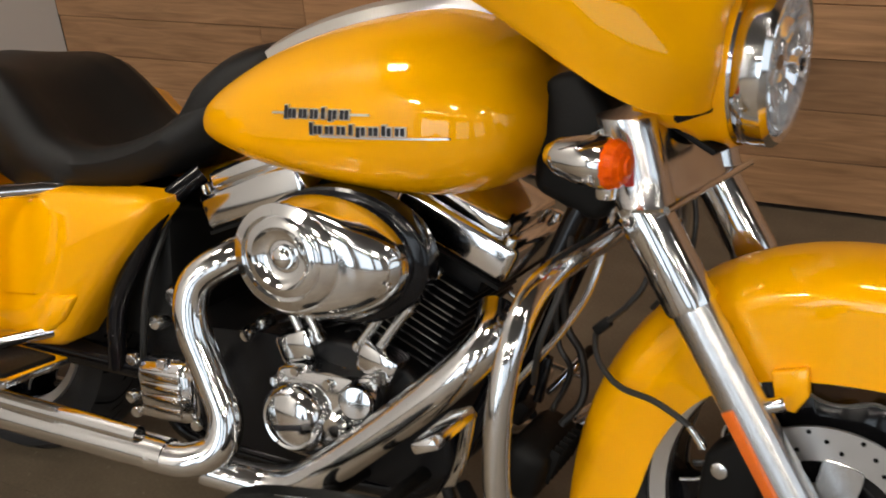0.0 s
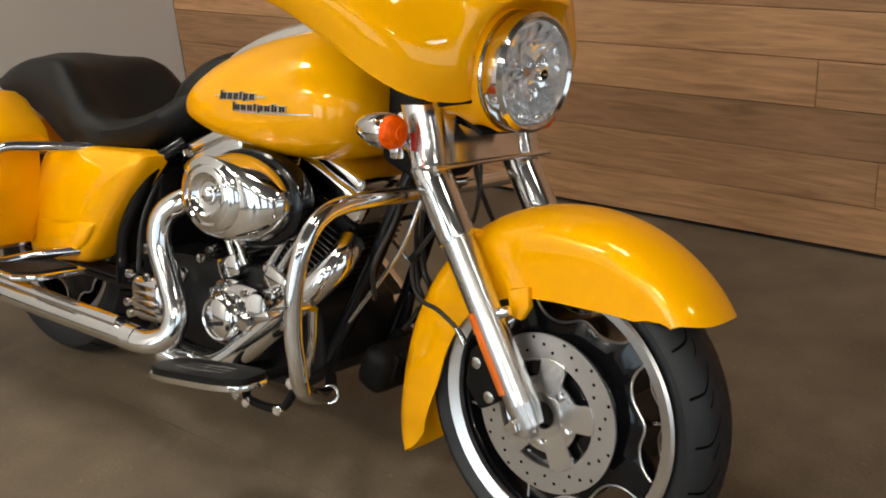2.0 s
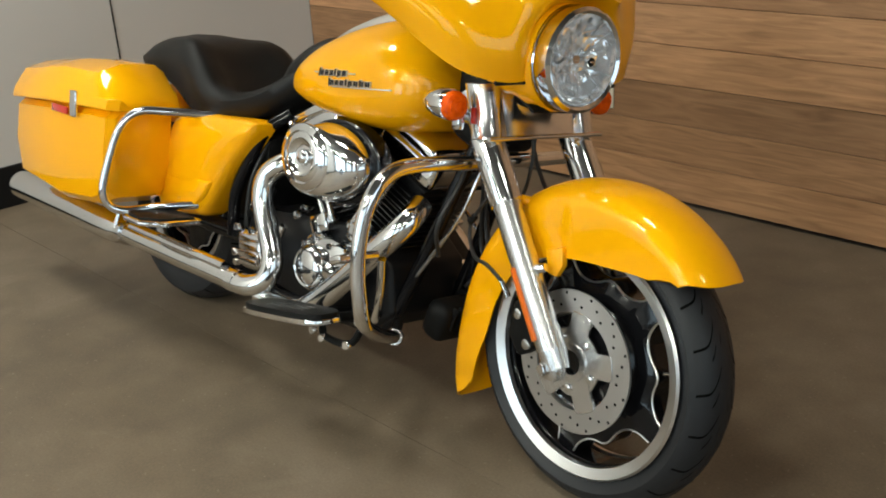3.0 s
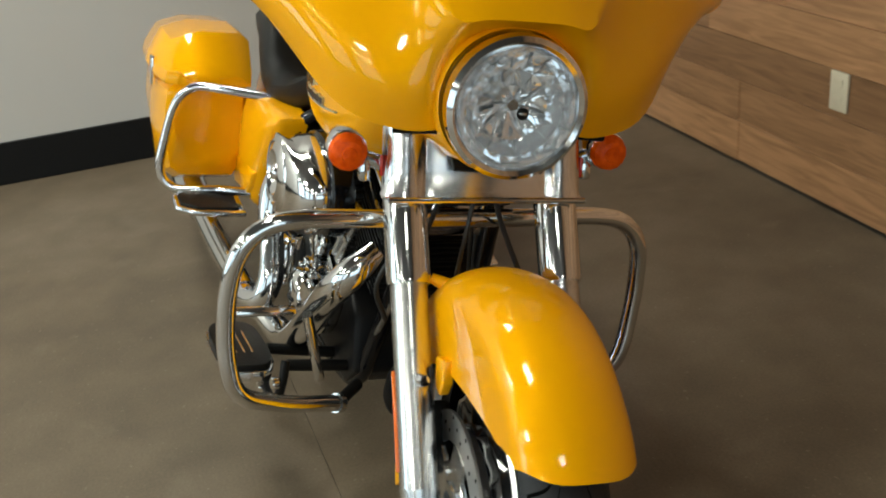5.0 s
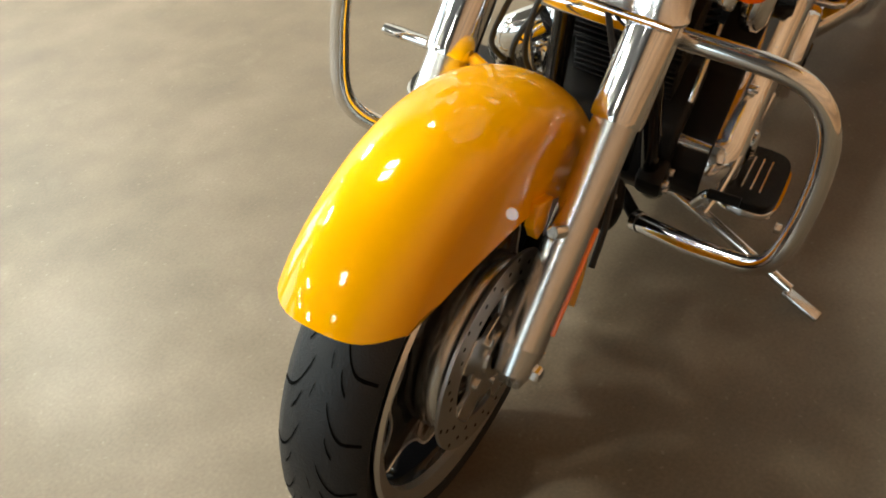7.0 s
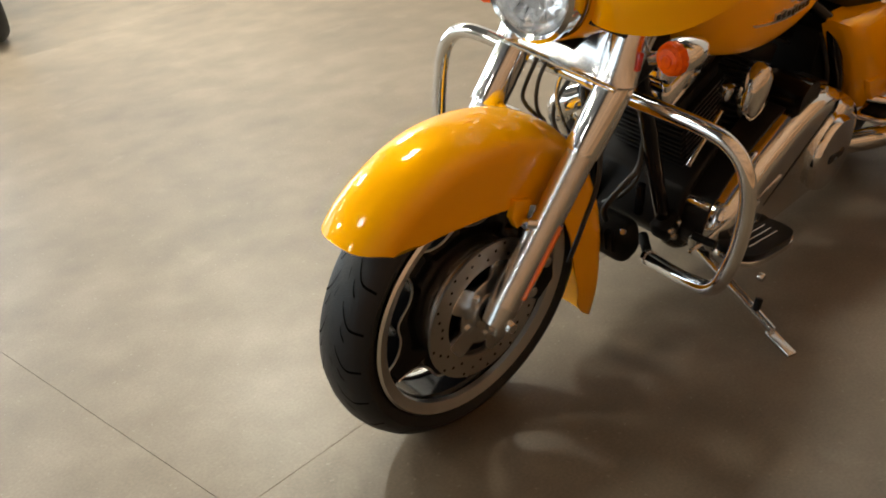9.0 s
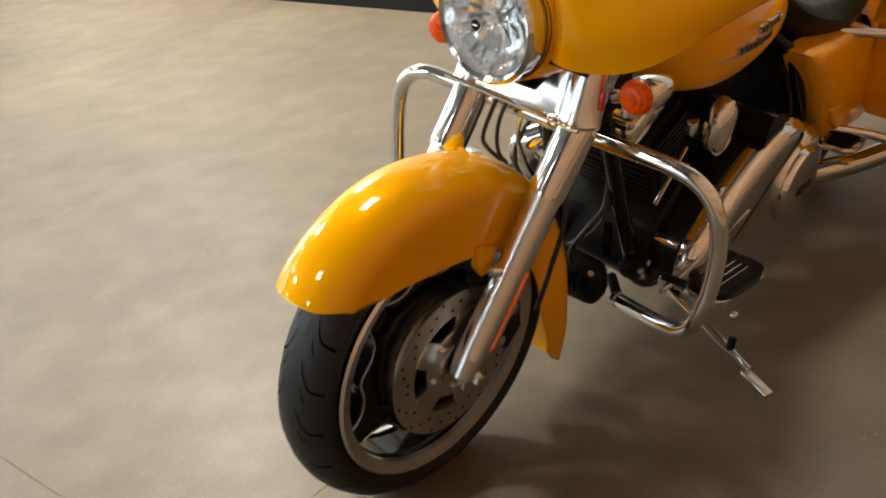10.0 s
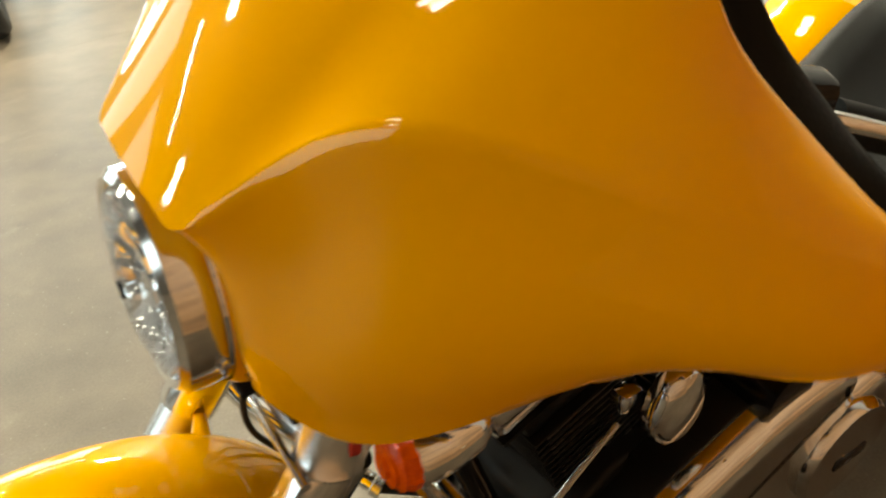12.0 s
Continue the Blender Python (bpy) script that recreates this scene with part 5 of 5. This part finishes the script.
# engine guard
for s in (-1, 1):
    gd = part("engine_guard", tube(BM(), [(-0.335, s * 0.0, 0.660), (-0.335, s * 0.12, 0.660), (-0.338, s * 0.27, 0.660), (-0.342, s * 0.335, 0.642), (-0.346, s * 0.372, 0.595), (-0.352, s * 0.386, 0.52), (-0.352, s * 0.386, 0.44), (-0.348, s * 0.379, 0.385), (-0.352, s * 0.367, 0.347), (-0.365, s * 0.343, 0.318), (-0.388, s * 0.305, 0.295), (-0.425, s * 0.245, 0.264), (-0.480, s * 0.150, 0.227)], 0.0162, 18), CHROME, bike, "chrome tubular engine guard hoop", MG)
    part("end_cap", disc_cap(BM(), (-0.482, s * 0.148, 0.226), (-0.45, -s * 0.8, -0.3), 0.0195, 0.016, 18), SATIN, gd)
    part("lower_strut", tube(BM(), [(-0.484, s * 0.143, 0.224), (-0.535, s * 0.09, 0.235)], 0.012, 10), MATT, gd)

# front of the engine: oil cooler, regulator, plugs
reg = body("voltage_regulator", box(BM(), (-0.470, 0.0, 0.250), (0.075, 0.165, 0.10), Matrix.Rotation(radians(18), 3, "Y"), 0.026, 3), MATT, "black regulator box low at the front of the engine")
for k in range(7):
    part("cooling_fin", box(BM(), (-0.428, -0.054 + 0.018 * k, 0.262), (0.016, 0.004, 0.060), Matrix.Rotation(radians(18), 3, "Y"), 0.0015), MATT, reg)
part("mounting_bolt", disc_cap(BM(), (-0.437, 0.070, 0.295), (1, 0.2, 0.3), 0.007, 0.006, 12), SATIN, reg)
pump = body("sensor_block", box(BM(), (-0.555, 0.105, 0.275), (0.06, 0.05, 0.05), Matrix.Rotation(radians(25), 3, "Y"), 0.012), FIN, "black sensor block with steel bolts")
for dx, dz in ((-0.016, 0.012), (0.014, 0.004), (0.0, -0.016)):
    part("block_bolt", disc_cap(BM(), (-0.548 + dx, 0.129, 0.278 + dz), (0.1, 1, 0.1), 0.0075, 0.010, 10), SATIN, pump)
body("connector", box(BM(), (-0.492, 0.064, 0.352), (0.016, 0.018, 0.085), Matrix.Rotation(radians(10), 3, "Y"), 0.004), BLACK, "black plug connector with a wiring loom")
body("wiring_loom", tube(BM(), [(-0.46, 0.06, 0.58), (-0.463, 0.064, 0.50), (-0.455, 0.066, 0.445), (-0.425, 0.055, 0.41), (-0.41, 0.03, 0.35), (-0.44, 0.02, 0.30)], 0.007, 8), CABLE, "black wiring loom in a loop")
body("wiring_loom", tube(BM(), [(-0.47, 0.05, 0.60), (-0.475, 0.058, 0.51), (-0.468, 0.062, 0.42), (-0.44, 0.05, 0.38), (-0.45, 0.0, 0.33)], 0.005, 8), CABLE, "black wiring loom in a loop")
body("coil_cable", tube(BM(), [(-0.44, -0.11, 0.42), (-0.42, -0.14, 0.50), (-0.40, -0.10, 0.60), (-0.42, -0.05, 0.68)], 0.005, 8), CABLE, "black wiring loom")
body("clutch_line", tube(BM(), [(-0.61, -0.10, 0.242), (-0.506, -0.10, 0.366), (-0.395, -0.10, 0.518), (-0.357, -0.095, 0.607), (-0.35, -0.06, 0.70)], 0.005, 8), SATIN, "thin braided steel line")
for s in (-1, 1):
    body("side_wire", tube(BM(), [(-1.11, s * 0.12, 0.58), (-1.13, s * 0.155, 0.48), (-1.15, s * 0.155, 0.38), (-1.17, s * 0.14, 0.28)], 0.006, 8), CABLE, "black hose beside the frame")
body("battery_box", box(BM(), (-1.22, 0, 0.47), (0.24, 0.26, 0.24), None, 0.02), MATT, "black battery and oil box under the seat")

# side stand
st = part("side_stand", tube(BM(), [(-0.66, 0.14, 0.20), (-0.62, 0.30, 0.155), (-0.585, 0.42, 0.125)], [0.013, 0.011, 0.010], 12), CHROME, bike, "chrome side stand folded out on the floor", MG)
part("foot", box(BM(), (-0.575, 0.447, 0.112), (0.028, 0.075, 0.010), Matrix.Rotation(radians(-12), 3, "X") @ Matrix.Rotation(radians(-15), 3, "Z"), 0.004), SATIN, st)
part("stand_peg", tube(BM(), [(-0.60, 0.365, 0.143), (-0.61, 0.362, 0.168)], 0.009, 12), MATT, st)

# ---- a second motorcycle, parked farther back ----
far = tagged(new("motorcycle"), "black cruiser motorcycle parked across the showroom floor", "motorcycle")
far.matrix_world = Matrix.Translation((-0.86, -4.30, 0)) @ Matrix.Rotation(radians(78), 4, "Z") @ Matrix.Rotation(radians(8), 4, "X")
FW, RW = Vector((0, 0, 0.325)), Vector((-1.62, 0, 0.325))
for c, w in ((FW, 0.062), (RW, 0.08)):
    t = part("tyre", tyre_mesh(c, 0.325, w, 0.22), RUBBER, far)
    part("rim", lathe(BM(), [(0.222, -w * 0.7), (0.205, -w * 0.6), (0.20, 0), (0.205, w * 0.6), (0.222, w * 0.7)], c, (0, 1, 0), 48, caps=False), SATIN, t)
    part("hub", lathe(BM(), [(0.03, -0.07), (0.045, -0.05), (0.045, 0.05), (0.03, 0.07)], c, (0, 1, 0), 24), CHROME, t)
    for k in range(9):
        a = 2 * math.pi * k / 9
        part("spoke", tube(BM(), [wheel_at(c, a, 0.04, 0), wheel_at(c, a, 0.208, 0)], [0.013, 0.009], 8), BLACK, t)
for c, r, a0, a1, nm in ((FW, 0.365, 40, 190, "front_fender"), (RW, 0.372, 10, 165, "rear_fender")):
    loops = []
    for i in range(31):
        a = radians(a0 + (a1 - a0) * i / 30)
        loops.append([Vector(wheel_at(c, a, rr, y)) for rr, y in ((r - 0.06, -0.088), (r - 0.012, -0.082), (r, -0.045), (r + 0.004, 0), (r, 0.045), (r - 0.012, 0.082), (r - 0.06, 0.088), (r - 0.016, 0.076), (r - 0.005, 0), (r - 0.016, -0.076))])
    part(nm, loft(BM(), loops), BLACK, far)
for q in (-1, 1):
    part("fork_leg", tube(BM(), [(0.0, q * 0.11, 0.32), (-0.34, q * 0.11, 0.98)], [0.030, 0.024], 16), CHROME, far)
    part("handlebar", tube(BM(), [(-0.33, q * 0.05, 1.0), (-0.40, q * 0.20, 1.12), (-0.50, q * 0.36, 1.10), (-0.60, q * 0.42, 1.07)], 0.013, 10), CHROME, far)
    part("muffler", tube(BM(), [(-0.75, q * 0.2, 0.26), (-1.2, q * 0.24, 0.25), (-1.95, q * 0.25, 0.28)], [0.03, 0.045, 0.045], 16), CHROME, far)
part("headlamp", lathe(BM(), [(0, -0.10), (0.06, -0.09), (0.09, -0.03), (0.092, 0.0), (0.08, 0.01), (0, 0.02)], (-0.17, 0, 0.90), (1, 0, -0.08), 32), CHROME, far)
part("fuel_tank", loft(BM(), [[Vector((x, w * math.cos(2 * math.pi * k / 24), z + h * math.sin(2 * math.pi * k / 24))) for k in range(24)] for x, w, h, z in ((-0.42, 0.05, 0.05, 0.86), (-0.46, 0.13, 0.10, 0.85), (-0.58, 0.18, 0.13, 0.84), (-0.75, 0.18, 0.12, 0.82), (-0.92, 0.12, 0.08, 0.78), (-1.02, 0.05, 0.03, 0.75))]), BLACK, far)
part("seat", loft(BM(), [[Vector((x, w * math.cos(2 * math.pi * k / 20), z + h * math.sin(2 * math.pi * k / 20))) for k in range(20)] for x, w, h, z in ((-1.0, 0.06, 0.03, 0.73), (-1.08, 0.14, 0.055, 0.70), (-1.25, 0.17, 0.06, 0.68), (-1.42, 0.16, 0.07, 0.73), (-1.65, 0.12, 0.05, 0.77), (-1.78, 0.06, 0.025, 0.77))]), VINYL, far)
part("engine", slab(BM(), [(-0.52, 0.22), (-0.55, 0.42), (-0.68, 0.66), (-0.88, 0.66), (-1.02, 0.42), (-1.15, 0.38), (-1.15, 0.20), (-0.7, 0.17)], -0.14, 0.14, 0.03), FIN, far)
part("frame_tube", tube(BM(), [(-0.36, 0, 0.86), (-0.50, 0, 0.30), (-0.62, 0, 0.17), (-1.15, 0, 0.17), (-1.25, 0, 0.45), (-1.62, 0, 0.33)], 0.022, 12), BLACK, far)
part("side_stand", tube(BM(), [(-0.72, 0.12, 0.18), (-0.66, 0.30, 0.052)], 0.012, 10), CHROME, far)

# ---- planks of the wood wall ----
random.seed(4)
z = 0.010
row = 0
while z < H - 0.01:
    h = min(0.1445, H - z)
    x = X0 + 0.003 - (random.random() * 2.0)
    while x < X1:
        ln = random.choice((1.8, 2.4, 3.0))
        a, b = max(x, X0 + 0.003), min(x + ln, X1)
        if b - a > 0.05:
            d = random.random() * 0.004
            pl = part("plank", box(BM(), (0, 0, 0), (b - a - 0.0015, 0.026 + d, h - 0.0025), bevel=0.0012, seg=1), WOOD, wood_wall, smooth=0)
            pl.location = ((a + b) / 2, Y1 + 0.015 - d / 2, z + h / 2)
        x += ln
    z += 0.1445
    row += 1
